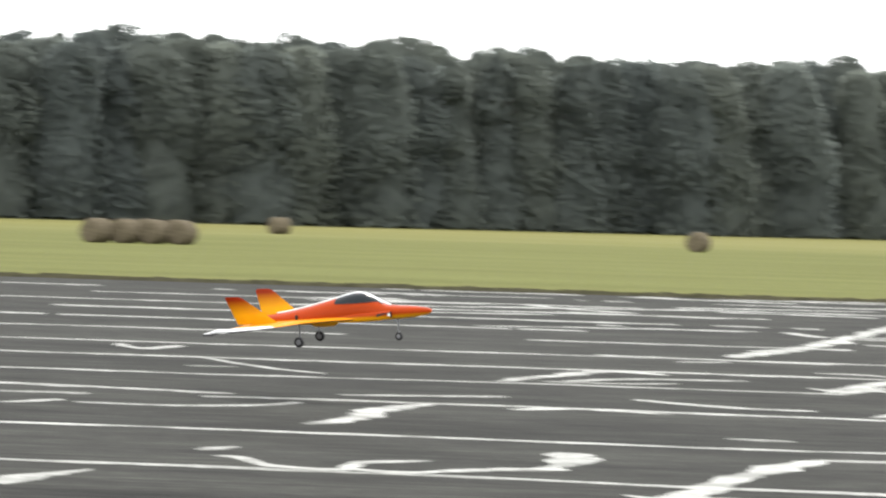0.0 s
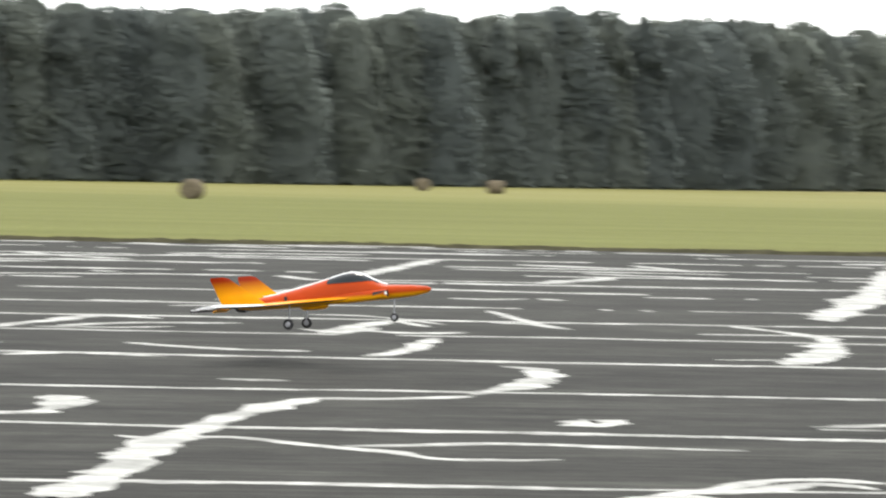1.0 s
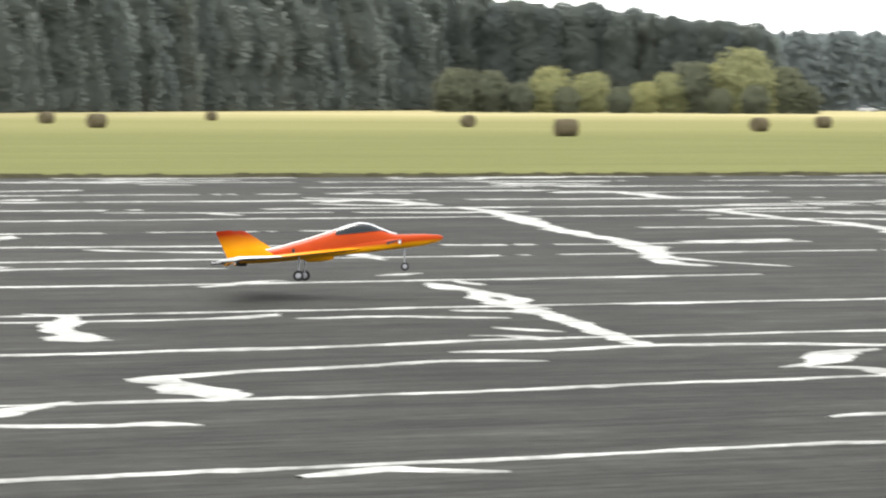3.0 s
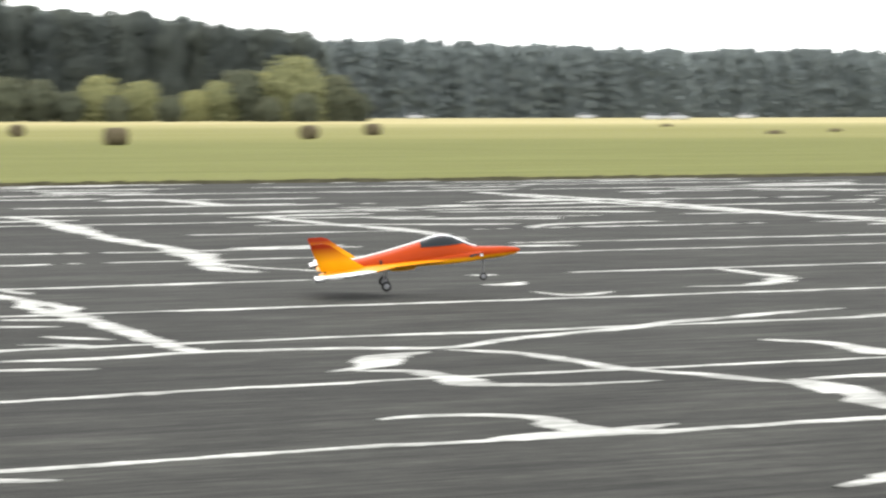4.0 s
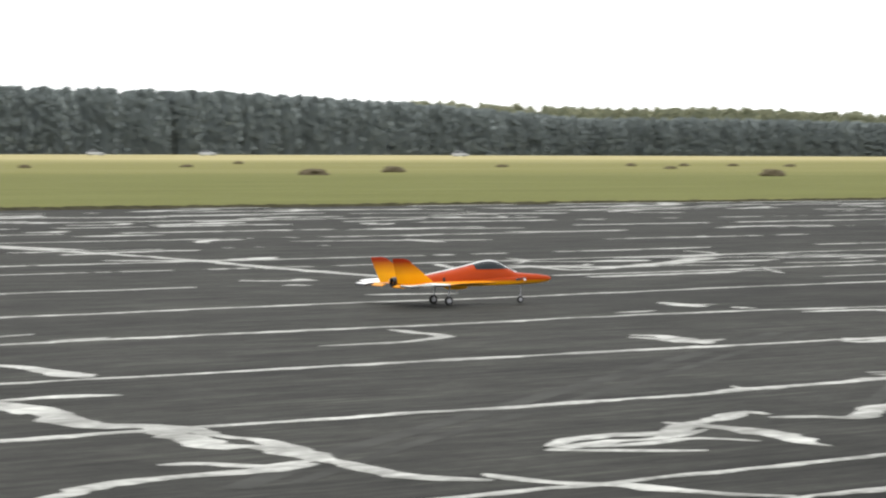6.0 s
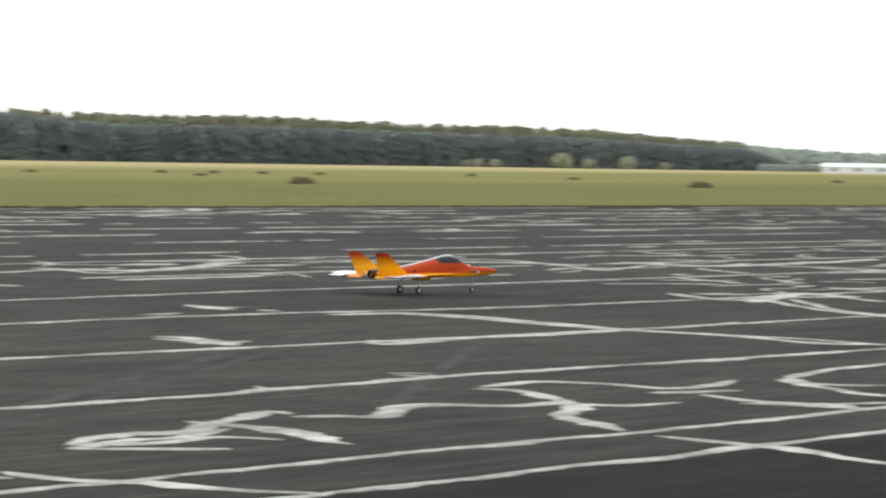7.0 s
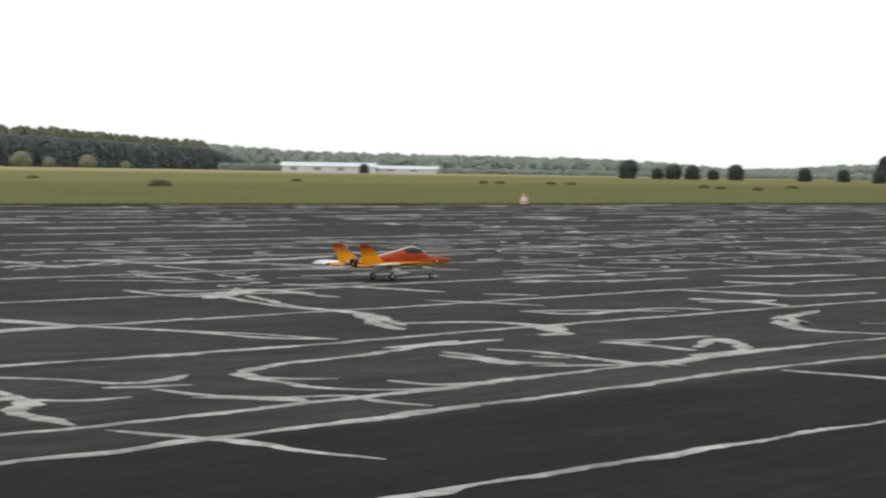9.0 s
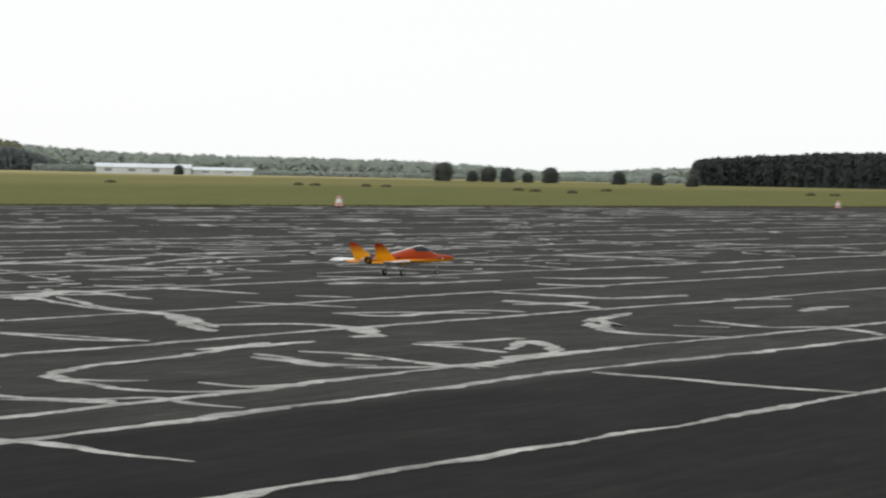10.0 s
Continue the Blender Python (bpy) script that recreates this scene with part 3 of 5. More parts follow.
copy_thing(mk, Matrix.Translation(polar(72.59, 222.7)))


# ---- the model aeroplane: x ahead, y to its left, z up, its main wheels on z = 0 ----
def paint(name, low, high, z0, z1, rough=0.28):
    m = Mat(name, 0.42, spec=0.06)
    sep = m.node("ShaderNodeSeparateXYZ")
    m.link(m.coord(), sep.inputs[0])
    r = m.node("ShaderNodeMapRange", From_Min=z0, From_Max=z1)
    m.link(sep.outputs["Z"], r.inputs["Value"])
    base = m.ramp(r.outputs[0], (0.0, low), (1.0, high))
    m.colour(m.mix(0.25, base, m.ramp(m.noise(9, 4), (0.3, (0.42, 0.42, 0.42)), (0.7, (0.58, 0.58, 0.58))), "OVERLAY"))
    m.b.inputs["Coat Weight"].default_value = 0.05
    m.b.inputs["Coat Roughness"].default_value = 0.12
    return m.m


YELLOW, ORANGE, RED = (0.70, 0.315, 0.005), (0.35, 0.042, 0.005), (0.22, 0.020, 0.004)
BODY_PAINT = paint("body_paint", YELLOW, ORANGE, 0.222, 0.250)
FIN_PAINT = paint("fin_paint", YELLOW, RED, 0.32, 0.46)
WING_PAINT = paint("wing_paint", YELLOW, (0.66, 0.19, 0.005), 0.20, 0.26)
TIP_WHITE = paint("white_tip_paint", (0.8, 0.8, 0.78), (0.8, 0.8, 0.78), 0, 1)
GLOSS_BLACK = simple("black_trim", (0.012, 0.012, 0.014), 0.35)
CANOPY = simple("tinted_canopy", (0.014, 0.018, 0.02), 0.16, vary=0.05, spec=0.14)
ALLOY = simple("alloy", (0.28, 0.28, 0.29), 0.4, 1.0, vary=0.15)


def body_ring(x, w, zb, zm, zt, n=28, grow=0.0, a0=0.0, a1=360.0):
    ring = []
    full = a1 - a0 >= 360
    for i in range(n):
        a = radians(a0 + (a1 - a0) * i / (n if full else n - 1))
        c, s = math.cos(a), math.sin(a)
        y = (w + grow) * math.copysign(abs(c) ** 0.85, c)
        z = zm + ((zt - zm + grow) if s > 0 else (zm - zb + grow)) * math.copysign(abs(s) ** 0.9, s)
        ring.append((x, y, z))
    return ring


STATIONS = [  # x, half width, bottom, widest, top
    (1.258, 0.010, 0.244, 0.254, 0.264), (1.22, 0.036, 0.224, 0.256, 0.282), (1.10, 0.066, 0.204, 0.257, 0.300), (0.95, 0.086, 0.196, 0.258, 0.312),
    (0.84, 0.098, 0.193, 0.258, 0.322), (0.74, 0.118, 0.193, 0.256, 0.372), (0.64, 0.130, 0.190, 0.254, 0.428), (0.55, 0.138, 0.188, 0.252, 0.446),
    (0.45, 0.142, 0.186, 0.250, 0.434), (0.25, 0.148, 0.184, 0.246, 0.388), (0.05, 0.150, 0.182, 0.242, 0.346), (-0.18, 0.140, 0.184, 0.238, 0.306),
    (-0.38, 0.112, 0.190, 0.236, 0.284), (-0.52, 0.082, 0.198, 0.236, 0.272)]


def station(x):
    xs = [s[0] for s in STATIONS][::-1]
    return [float(np.interp(x, xs, [s[k] for s in STATIONS][::-1])) for k in range(1, 5)]


def wing_bm(sections, side):
    """Sections of (y, leading x, trailing x, z, thickness)."""
    rings = []
    prof = [(0.0, 0.0), (0.03, 0.42), (0.12, 0.8), (0.3, 1.0), (0.6, 0.75), (0.97, 0.12), (1.0, 0.0), (0.97, -0.1), (0.6, -0.4), (0.3, -0.6), (0.12, -0.5), (0.03, -0.3)]
    for y, le, te, z, th in sections:
        rings.append([(le + (te - le) * u, side * y, z + th * 0.5 * v) for u, v in prof])
    return loft(rings)


def fin_bm(side):
    rings = []
    for t in (0.0, 0.25, 0.5, 0.75, 0.94, 1.0):
        z, y = 0.232 + 0.262 * t, side * (0.235 + 0.055 * t)
        le, te = -0.17 - 0.34 * t - (0.03 if t == 1.0 else 0), -0.585 - 0.085 * t + (0.012 if t == 1.0 else 0)
        th = 0.020 - 0.012 * t
        prof = [(0.0, 0.0), (0.1, 0.8), (0.35, 1.0), (0.98, 0.2), (1.0, 0.0), (0.98, -0.2), (0.35, -1.0), (0.1, -0.8)]
        rings.append([(le + (te - le) * u, y + th * 0.5 * v, z) for u, v in prof])
    return loft(rings)


def tube(p, q, r0, r1, n=10):
    p, q = Vector(p), Vector(q)
    d = (q - p).normalized()
    a = d.orthogonal().normalized()
    b = d.cross(a)
    return loft([[tuple(c + (a * math.cos(6.2832 * i / n) + b * math.sin(6.2832 * i / n)) * r) for i in range(n)] for c, r in ((p, r0), (q, r1))])


def model_aeroplane():
    plane = tagged(empty("model_aeroplane"), "orange and yellow twin-finned model jet with white wing tips", "model aeroplane")
    fus = smooth(part("fuselage", loft([body_ring(*s) for s in STATIONS]), BODY_PAINT, plane), 40)
    xs = [0.785, 0.75, 0.70, 0.64, 0.58, 0.52, 0.46, 0.41, 0.375, 0.345]
    rings = []
    for k, x in enumerate(xs):
        w, zb, zm, zt = station(x)
        sill = min(0.366 + (0.012, 0.004)[k] if k < 2 else 0.366, zt - 0.006)
        lift = math.degrees(math.asin(min(1.0, ((sill - zm) / (zt - zm)) ** (1 / 0.9))))
        rings.append(body_ring(x, w, zb, zm, zt, n=19, grow=0.004, a0=lift, a1=180 - lift))
    can = smooth(part("canopy", loft(rings, close=False), CANOPY, plane, "dark tinted canopy"), 60)
    # white strip added in place of the sky's highlight on the glossy back
    highlight_rings = [[(x, 0.013 * math.cos(a), station(x)[3] + 0.004 + 0.007 * math.sin(a)) for a in [6.2832 * i / 8 for i in range(8)]] for x in [0.86 - 0.04 * k for k in range(30)]]
    smooth(part("spine_strip", loft(highlight_rings), TIP_WHITE, plane, "sky highlight along the back, made as a white strip"), 60)
    for side in (-1, 1):
        inner_black, inner = 0.15, [(0.09, 0.80, -0.50, 0.226, 0.050), (0.15, 0.62, -0.52, 0.225, 0.046), (0.19, 0.34, -0.53, 0.224, 0.042), (0.26, 0.10, -0.545, 0.223, 0.040), (0.36, 0.01, -0.555, 0.222, 0.036), (0.46, -0.085, -0.565, 0.221, 0.031)]
        wing = smooth(part("wing", wing_bm(inner, side), WING_PAINT, plane), 40)
        outer = [(0.462, -0.087, -0.565, 0.221, 0.031), (0.6, -0.22, -0.585, 0.226, 0.044), (0.72, -0.335, -0.605, 0.232, 0.046), (0.755, -0.40, -0.61, 0.234, 0.034)]
        tip = smooth(part("wing_tip", wing_bm(outer, side), TIP_WHITE, wing, "white wing tip, black below"), 40)
        for ob in (wing, tip):
            ob.data.materials.append(GLOSS_BLACK)
            for p in ob.data.polygons:
                if p.normal.z < -0.25 and abs(p.center.y) > inner_black:
                    p.material_index = 1
        b = bmesh.new()
        box(b, -0.655, -0.568, min(side * 0.47, side * 0.74), max(side * 0.47, side * 0.74), 0.219, 0.225)
        ail = part("aileron", b, TIP_WHITE, wing, "white aileron, black below")
        ail.matrix_basis = Matrix.Translation((-0.57, 0, 0.22)) @ Matrix.Rotation(radians(-10 if side > 0 else 2), 4, "Y") @ Matrix.Translation((0.57, 0, -0.22))
        lower = bmesh.new()
        box(lower, -0.66, -0.57, min(side * 0.47, side * 0.745), max(side * 0.47, side * 0.745), 0.204, 0.2185)
        part("aileron_underside", lower, GLOSS_BLACK, ail, "black slab below the aileron")
        flap = bmesh.new()
        box(flap, -0.61, -0.56, min(side * 0.15, side * 0.42), max(side * 0.15, side * 0.42), 0.212, 0.220)
        fl = part("flap", flap, WING_PAINT, wing)
        fl.matrix_basis = Matrix.Translation((-0.56, 0, 0.222)) @ Matrix.Rotation(radians(-24), 4, "Y") @ Matrix.Translation((0.56, 0, -0.222))
        fin = smooth(part("fin", fin_bm(side), FIN_PAINT, plane), 40)
        # air intake beside the nose
        lip = [[(x, side * (y0 + w * math.cos(a)), z0 + hh * math.sin(a)) for a in [6.2832 * i / 14 for i in range(14)]]
               for x, y0, z0, w, hh in ((0.90, 0.105, 0.245, 0.030, 0.036), (0.80, 0.120, 0.240, 0.034, 0.040), (0.55, 0.125, 0.232, 0.034, 0.040), (0.25, 0.12, 0.228, 0.025, 0.03))]
        intake = smooth(part("intake", loft(lip), BODY_PAINT, plane), 40)
        # the intake is solid: a black plug gives the shade of its opening
        mouth = [[(x, side * (0.105 + w * math.cos(a)), 0.245 + hh * math.sin(a)) for a in [6.2832 * i / 14 for i in range(14)]] for x, w, hh in ((0.899, 0.024, 0.030), (0.903, 0.022, 0.028))]
        part("intake_mouth", loft(mouth), GLOSS_BLACK, intake, "black plug for the shade inside the intake")
        rim = bmesh.new()
        box(rim, 0.885, 0.905, min(side * 0.132, side * 0.139), max(side * 0.132, side * 0.139), 0.238, 0.262)
        part("intake_edge", rim, TIP_WHITE, intake, "white intake edge")
        # black wedge added for the shade under the intake's upper lip
        slot = [[(0.915, side * (0.128 + g), 0.272), (0.785, side * (0.148 + g), 0.262), (0.785, side * (0.150 + g), 0.236)] for g in (0.0, 0.010)]
        part("intake_slot", loft(slot), GLOSS_BLACK, intake, "black wedge for the shade in the swept intake mouth")
        # main leg
        leg = part("main_strut", tube((0.02, side * 0.19, 0.21), (0.0, side * 0.185, 0.05), 0.007, 0.006), ALLOY, plane)
        part("axle", tube((0.0, side * 0.17, 0.05), (0.0, side * 0.215, 0.05), 0.006, 0.006), ALLOY, leg)
        wh = part("wheel", wheel_bm(0.046, 0.026), RUBBER, plane)
        wh.location = (0.0, side * 0.2, 0.046)
        part("hub", wheel_bm(0.046, 0.026, hub=True), ALLOY, wh, "silver hub")
    noz = [[(x, r * math.cos(a), 0.236 + r * 0.9 * math.sin(a)) for a in [6.2832 * i / 18 for i in range(18)]] for x, r in ((-0.47, 0.070), (-0.52, 0.066), (-0.555, 0.058), (-0.555, 0.046), (-0.50, 0.042))]
    smooth(part("exhaust_nozzle", loft(noz), GLOSS_BLACK, plane, "black exhaust nozzle"), 40)
    for side in (-1, 1):
        rail = []
        for x in [0.80 - 0.045 * k for k in range(11)]:
            w, zb, zm, zt = station(x)
            sill = min(0.366, zt - 0.004)
            y = w * (1 - min(1.0, (sill - zm) / (zt - zm)) ** (2 / 0.9)) ** 0.425
            rail.append([(x, side * (y + 0.006 * math.cos(a)), sill + 0.005 * math.sin(a)) for a in [6.2832 * i / 6 for i in range(6)]])
        part("sill", loft(rail), GLOSS_BLACK, can, "dark canopy sill")
        st = bmesh.new()
        box(st, -0.04, -0.018, min(side * 0.143, side * 0.154), max(side * 0.143, side * 0.154), 0.238, 0.285)
        part("body_stripe", st, GLOSS_BLACK, plane, "short black stripe")
    deck = bmesh.new()
    box(deck, -0.50, -0.30, -0.20, 0.20, 0.247, 0.258)
    part("tail_deck", deck, TIP_WHITE, plane, "white deck between the fins")
    leg = part("nose_strut", tube((0.915, 0, 0.215), (0.905, 0, 0.05), 0.006, 0.005), ALLOY, plane)
    part("nose_fork", tube((0.905, 0.018, 0.085), (0.905, 0.018, 0.04), 0.005, 0.005), ALLOY, leg)
    wh = part("nose_wheel", wheel_bm(0.036, 0.02), RUBBER, plane)
    wh.location = (0.905, 0, 0.036)
    part("hub", wheel_bm(0.036, 0.02, hub=True), ALLOY, wh, "silver hub")
    tank = [[(x, r * math.cos(a), 0.178 + r * 0.7 * math.sin(a)) for a in [6.2832 * i / 12 for i in range(12)]] for x, r in ((0.30, 0.008), (0.27, 0.03), (0.18, 0.038), (0.08, 0.032), (0.04, 0.01))]
    smooth(part("belly_fairing", loft(tank), BODY_PAINT, plane), 40)
    return plane


aeroplane = model_aeroplane()


# ---- sealed joints and cracks of the runway ----
def strip_mesh(name, path, width, seed, taper=True, rough=1.0):
    """A ragged low ridge of filler along a path of (x, y) or (x, y, width), rounded at its bends."""
    r = np.random.default_rng(seed)
    pts = np.array([(q[0], q[1], q[2] if len(q) > 2 else width) for q in path])
    ext = np.vstack((pts[:1] * 2 - pts[1:2], pts, pts[-1:] * 2 - pts[-2:-1]))
    line = []
    for k in range(len(pts) - 1):
        p0, p1, p2, p3 = ext[k:k + 4]
        m = max(2, min(60, int(np.hypot(*(p2 - p1)[:2]) / max(0.12, width * 0.5))))
        for u in np.arange(m) / m:
            q = 0.5 * (2 * p1 + (p2 - p0) * u + (2 * p0 - 5 * p1 + 4 * p2 - p3) * u * u + (3 * p1 - p0 - 3 * p2 + p3) * u ** 3)
            line.append((q[0], q[1], p1[2] + (p2[2] - p1[2]) * u))
    line.append(tuple(pts[-1]))
    line = np.array(line)
    n = len(line)
    wob = np.convolve(r.normal(size=n + 8), np.ones(5) / 5, "same")[4:4 + n] * rough
    edge = r.normal(size=(2, n)) * 0.16 + np.stack([np.convolve(r.normal(size=n + 6), np.ones(3) / 2, "same")[3:3 + n] for _ in range(2)]) * 0.2
    wid = (np.convolve(r.normal(size=n + 8), np.ones(4) / 4, "same")[4:4 + n] + 0.8 * np.convolve(r.normal(size=n + 40), np.ones(16) / 16, "same")[20:20 + n]) * rough
    top = 0.006 + 0.004 * r.random()
    step = np.zeros((n, 2))
    step[1:-1], step[0], step[-1] = line[2:, :2] - line[:-2, :2], line[1, :2] - line[0, :2], line[-1, :2] - line[-2, :2]
    step /= np.maximum(1e-6, np.hypot(step[:, 0], step[:, 1]))[:, None]
    vs, fs = [], []
    for i in range(n):
        sx, sy = -step[i, 1], step[i, 0]
        full = line[i, 2]
        end = min(1.0, (min(i, n - 1 - i) + 0.6) * 0.45) if taper else 1.0
        w = max(full * 0.5 * (1 + 0.5 * wid[i]) * end, full * 0.08)
        cx, cy = line[i, 0] + sx * wob[i] * full * 0.35, line[i, 1] + sy * wob[i] * full * 0.35
        wl, wr = w * max(0.15, 1 + edge[0, i]), w * max(0.15, 1 + edge[1, i])
        for q, z in ((-wl, 0.002), (-wl * 0.7, top), (wr * 0.7, top), (wr, 0.002)):
            vs.append((cx + sx * q, cy + sy * q, z))
    for i in range(n - 1):
        b = 4 * i
        for k in range(3):
            fs.append((b + k, b + 4 + k, b + 5 + k, b + k + 1))
    return vs, fs


count = [0]


def crack(width, *path):
    count[0] += 1
    vs, fs = strip_mesh("sealed_crack", path, width, 100 + count[0], rough=0.6)
    return mesh_part("sealed_crack", vs, fs, SEAL, runway)


def joint(width, *knots, keep=1.0):
    """A lane joint through knots of (x, y); keep: the share of it that still shows."""
    count[0] += 1
    r = np.random.default_rng(900 + count[0])
    xs = np.arange(-70.0, 190.0, 2.0)
    ys = np.interp(xs, [k[0] for k in knots], [k[1] for k in knots]) + np.convolve(r.normal(size=len(xs) + 12), np.ones(6) / 6, "same")[6:6 + len(xs)] * 0.16
    vs, fs = strip_mesh("sealed_joint", list(zip(xs.tolist(), ys.tolist())), width, 500 + count[0], False)
    if keep < 1.0:
        n = len(vs) // 4
        show = np.convolve(r.normal(size=n + 60), np.ones(25) / 5, "same")[30:30 + n]
        cut = np.quantile(show, 1 - keep)
        fs = [f for f in fs if show[f[0] // 4] > cut]
    return mesh_part("sealed_joint", vs, fs, SEAL, runway)


joint(0.1, (-40.0, 7.08), (14.5, 7.08), (18.9, 7.03), (23.1, 7.09), (120.0, 7.39))
joint(0.11, (-40.0, 9.51), (13.4, 9.51), (16.9, 9.53), (20.3, 9.55), (24.4, 9.74), (27.5, 9.56), (30.1, 9.60), (120.0, 9.90))
joint(0.09, (-40.0, 10.58), (13.8, 10.58), (17.7, 10.48), (21.1, 10.55), (24.0, 10.64), (27.8, 10.74), (30.5, 10.63), (120.0, 10.93))
joint(0.11, (-40.0, 14.30), (5.2, 14.30), (9.1, 14.38), (11.9, 14.36), (15.5, 14.13), (19.3, 14.39), (22.4, 14.22), (25.9, 14.20), (120.0, 15.20))
joint(0.11, (-40.0, 17.96), (0.8, 17.96), (4.2, 17.82), (7.7, 17.68), (11.7, 17.94), (14.7, 17.76), (18.0, 17.72), (20.8, 17.64), (24.9, 17.45), (120.0, 18.45))
joint(0.11, (-40.0, 22.03), (-3.0, 22.03), (1.3, 21.73), (3.8, 21.57), (7.3, 21.39), (10.5, 21.77), (14.4, 21.66), (18.2, 21.57), (22.2, 21.48), (24.9, 21.54), (28.8, 20.96), (120.0, 21.96))
joint(0.12, (-40.0, 25.61), (-4.2, 25.61), (-0.1, 25.43), (3.4, 25.56), (6.4, 25.37), (10.7, 25.35), (14.3, 25.33), (17.0, 25.29), (21.0, 25.19), (25.5, 25.30), (26.1, 25.12), (29.9, 25.33), (120.0, 26.33))
joint(0.13, (-40.0, 29.79), (-6.4, 29.79), (-2.9, 30.13), (2.2, 29.78), (6.0, 29.55), (9.6, 29.24), (12.5, 29.21), (120.0, 30.21), keep=0.9)
joint(0.14, (-40.0, 33.92), (-5.6, 33.92), (-1.6, 34.15), (1.4, 34.04), (4.7, 34.18), (6.8, 33.78), (120.0, 34.78), keep=0.9)
joint(0.15, (-40.0, 37.54), (5.6, 37.54), (9.0, 37.58), (13.5, 37.06), (17.4, 36.44), (120.0, 37.44), keep=0.9)
for k, y in enumerate((40.9, 45.4, 49.6, 53.8, 58.0, 62.5, 67.0, 71.0)):
    joint(0.20 + 0.025 * k, (-40, y), (8, y + 0.3), (120, y + 1.2), keep=0.72 - 0.03 * k)

crack(0.1, (-5.87, 37.57), (-5.16, 36.21), (-4.60, 35.27), (-4.09, 34.74))
crack(0.09, (-5.65, 35.42), (-5.13, 35.55))
crack(0.26, (-3.28, 26.62, 0.1), (-3.03, 27.28), (-2.98, 28.51), (-2.82, 29.28), (-2.53, 29.99, 0.12))
crack(0.13, (-6.08, 28.16), (-5.66, 28.78))
crack(0.12, (-5.51, 28.51), (-4.68, 28.50), (-4.01, 28.91), (-3.69, 29.55))
crack(0.26, (-3.66, 23.50, 0.1), (-3.53, 23.69), (-3.42, 23.92, 0.1))
crack(0.12, (-3.45, 23.00), (-3.25, 22.98), (-2.93, 22.35), (-2.49, 22.21), (-2.42, 22.86), (-1.98, 23.23))
crack(0.14, (-2.51, 22.30), (-2.04, 22.13), (-1.55, 22.65), (-1.03, 22.90))
crack(0.25, (-1.05, 23.26), (-1.06, 24.36), (-0.89, 24.16))
crack(0.3, (-4.32, 20.15), (-4.24, 20.76), (-4.02, 21.48, 0.1))
crack(0.2, (-2.27, 34.30, 0.08), (-1.87, 35.55), (-1.34, 37.24), (-1.03, 37.20, 0.1))
crack(0.12, (-1.82, 34.61), (-1.01, 34.69), (-0.44, 35.08))
crack(0.18, (-0.51, 40.19), (0.09, 40.65))
crack(0.3, (-0.78, 17.05), (-0.65, 18.04, 0.36), (-0.47, 19.09, 0.36), (-0.27, 20.48, 0.3), (0.03, 22.10, 0.26), (0.39, 23.61, 0.26), (0.77, 24.61, 0.18))
crack(0.12, (0.73, 24.60), (1.35, 24.68), (1.96, 25.07))
crack(0.3, (1.94, 25.25, 0.12), (2.42, 26.40, 0.26), (2.73, 27.46, 0.32), (2.74, 28.61, 0.3), (2.48, 28.93, 0.12))
crack(0.13, (-0.56, 20.97, 0.1), (-0.28, 20.77, 0.2), (0.11, 20.97), (0.45, 20.69), (0.79, 20.34), (1.11, 20.04, 0.15), (1.29, 19.65), (1.65, 19.60), (2.07, 19.71, 0.05))
crack(0.11, (0.82, 20.39), (1.21, 20.54), (1.85, 20.79), (2.54, 20.66), (3.29, 20.51, 0.05))
crack(0.25, (1.33, 30.12, 0.1), (1.68, 30.86, 0.2), (1.96, 32.21, 0.28), (2.24, 33.56, 0.15))
crack(0.5, (2.34, 22.67, 0.06), (2.47, 22.70, 0.45), (2.58, 22.62, 0.8), (2.71, 22.75, 0.45), (2.83, 22.92, 0.06))
crack(0.15, (1.21, 34.10), (1.64, 35.92), (2.00, 37.09), (2.30, 35.92))
crack(0.15, (3.08, 37.24), (3.50, 37.00), (3.79, 36.21, 0.05))
crack(0.2, (-1.41, 22.78, 0.1), (-1.19, 22.94, 0.1), (-1.02, 23.40), (-0.89, 24.10))
crack(0.14, (-1.84, 29.51), (-1.23, 29.97), (-0.42, 29.59))
crack(0.12, (0.07, 26.62), (0.60, 26.55))
crack(0.3, (5.76, 37.45, 0.1), (6.17, 36.07, 0.14), (6.40, 34.97, 0.3), (6.18, 33.26, 0.4), (5.60, 31.13, 0.34), (5.17, 29.86, 0.22))
crack(0.3, (7.22, 39.09, 0.15), (8.32, 43.46, 0.32), (9.93, 50.17, 0.3), (12.22, 60.97, 0.22))
crack(0.2, (2.52, 17.74, 0.1), (2.93, 18.02, 0.25), (3.36, 18.41, 0.2), (3.66, 18.13, 0.15))
crack(0.12, (4.07, 22.34), (4.52, 22.33))
crack(0.1, (4.61, 30.57), (5.21, 30.74))
crack(0.14, (4.06, 22.58, 0.05), (4.38, 22.65), (4.75, 22.79, 0.05))
crack(0.16, (4.67, 21.78, 0.06), (4.98, 21.80), (5.24, 21.58, 0.06))
crack(0.3, (2.06, 16.70, 0.1), (2.26, 17.01, 0.6), (2.44, 17.06, 1.1), (2.63, 16.96, 0.6), (2.73, 16.87, 0.1))
crack(0.2, (2.20, 17.43, 0.08), (2.48, 17.73, 0.2), (2.77, 18.04, 0.22), (3.10, 18.54, 0.16), (3.45, 18.70, 0.14), (3.62, 18.59, 0.12), (3.77, 18.48, 0.04))
crack(0.2, (9.07, 33.79, 0.08), (9.47, 33.06, 0.25), (9.68, 32.76, 0.08))
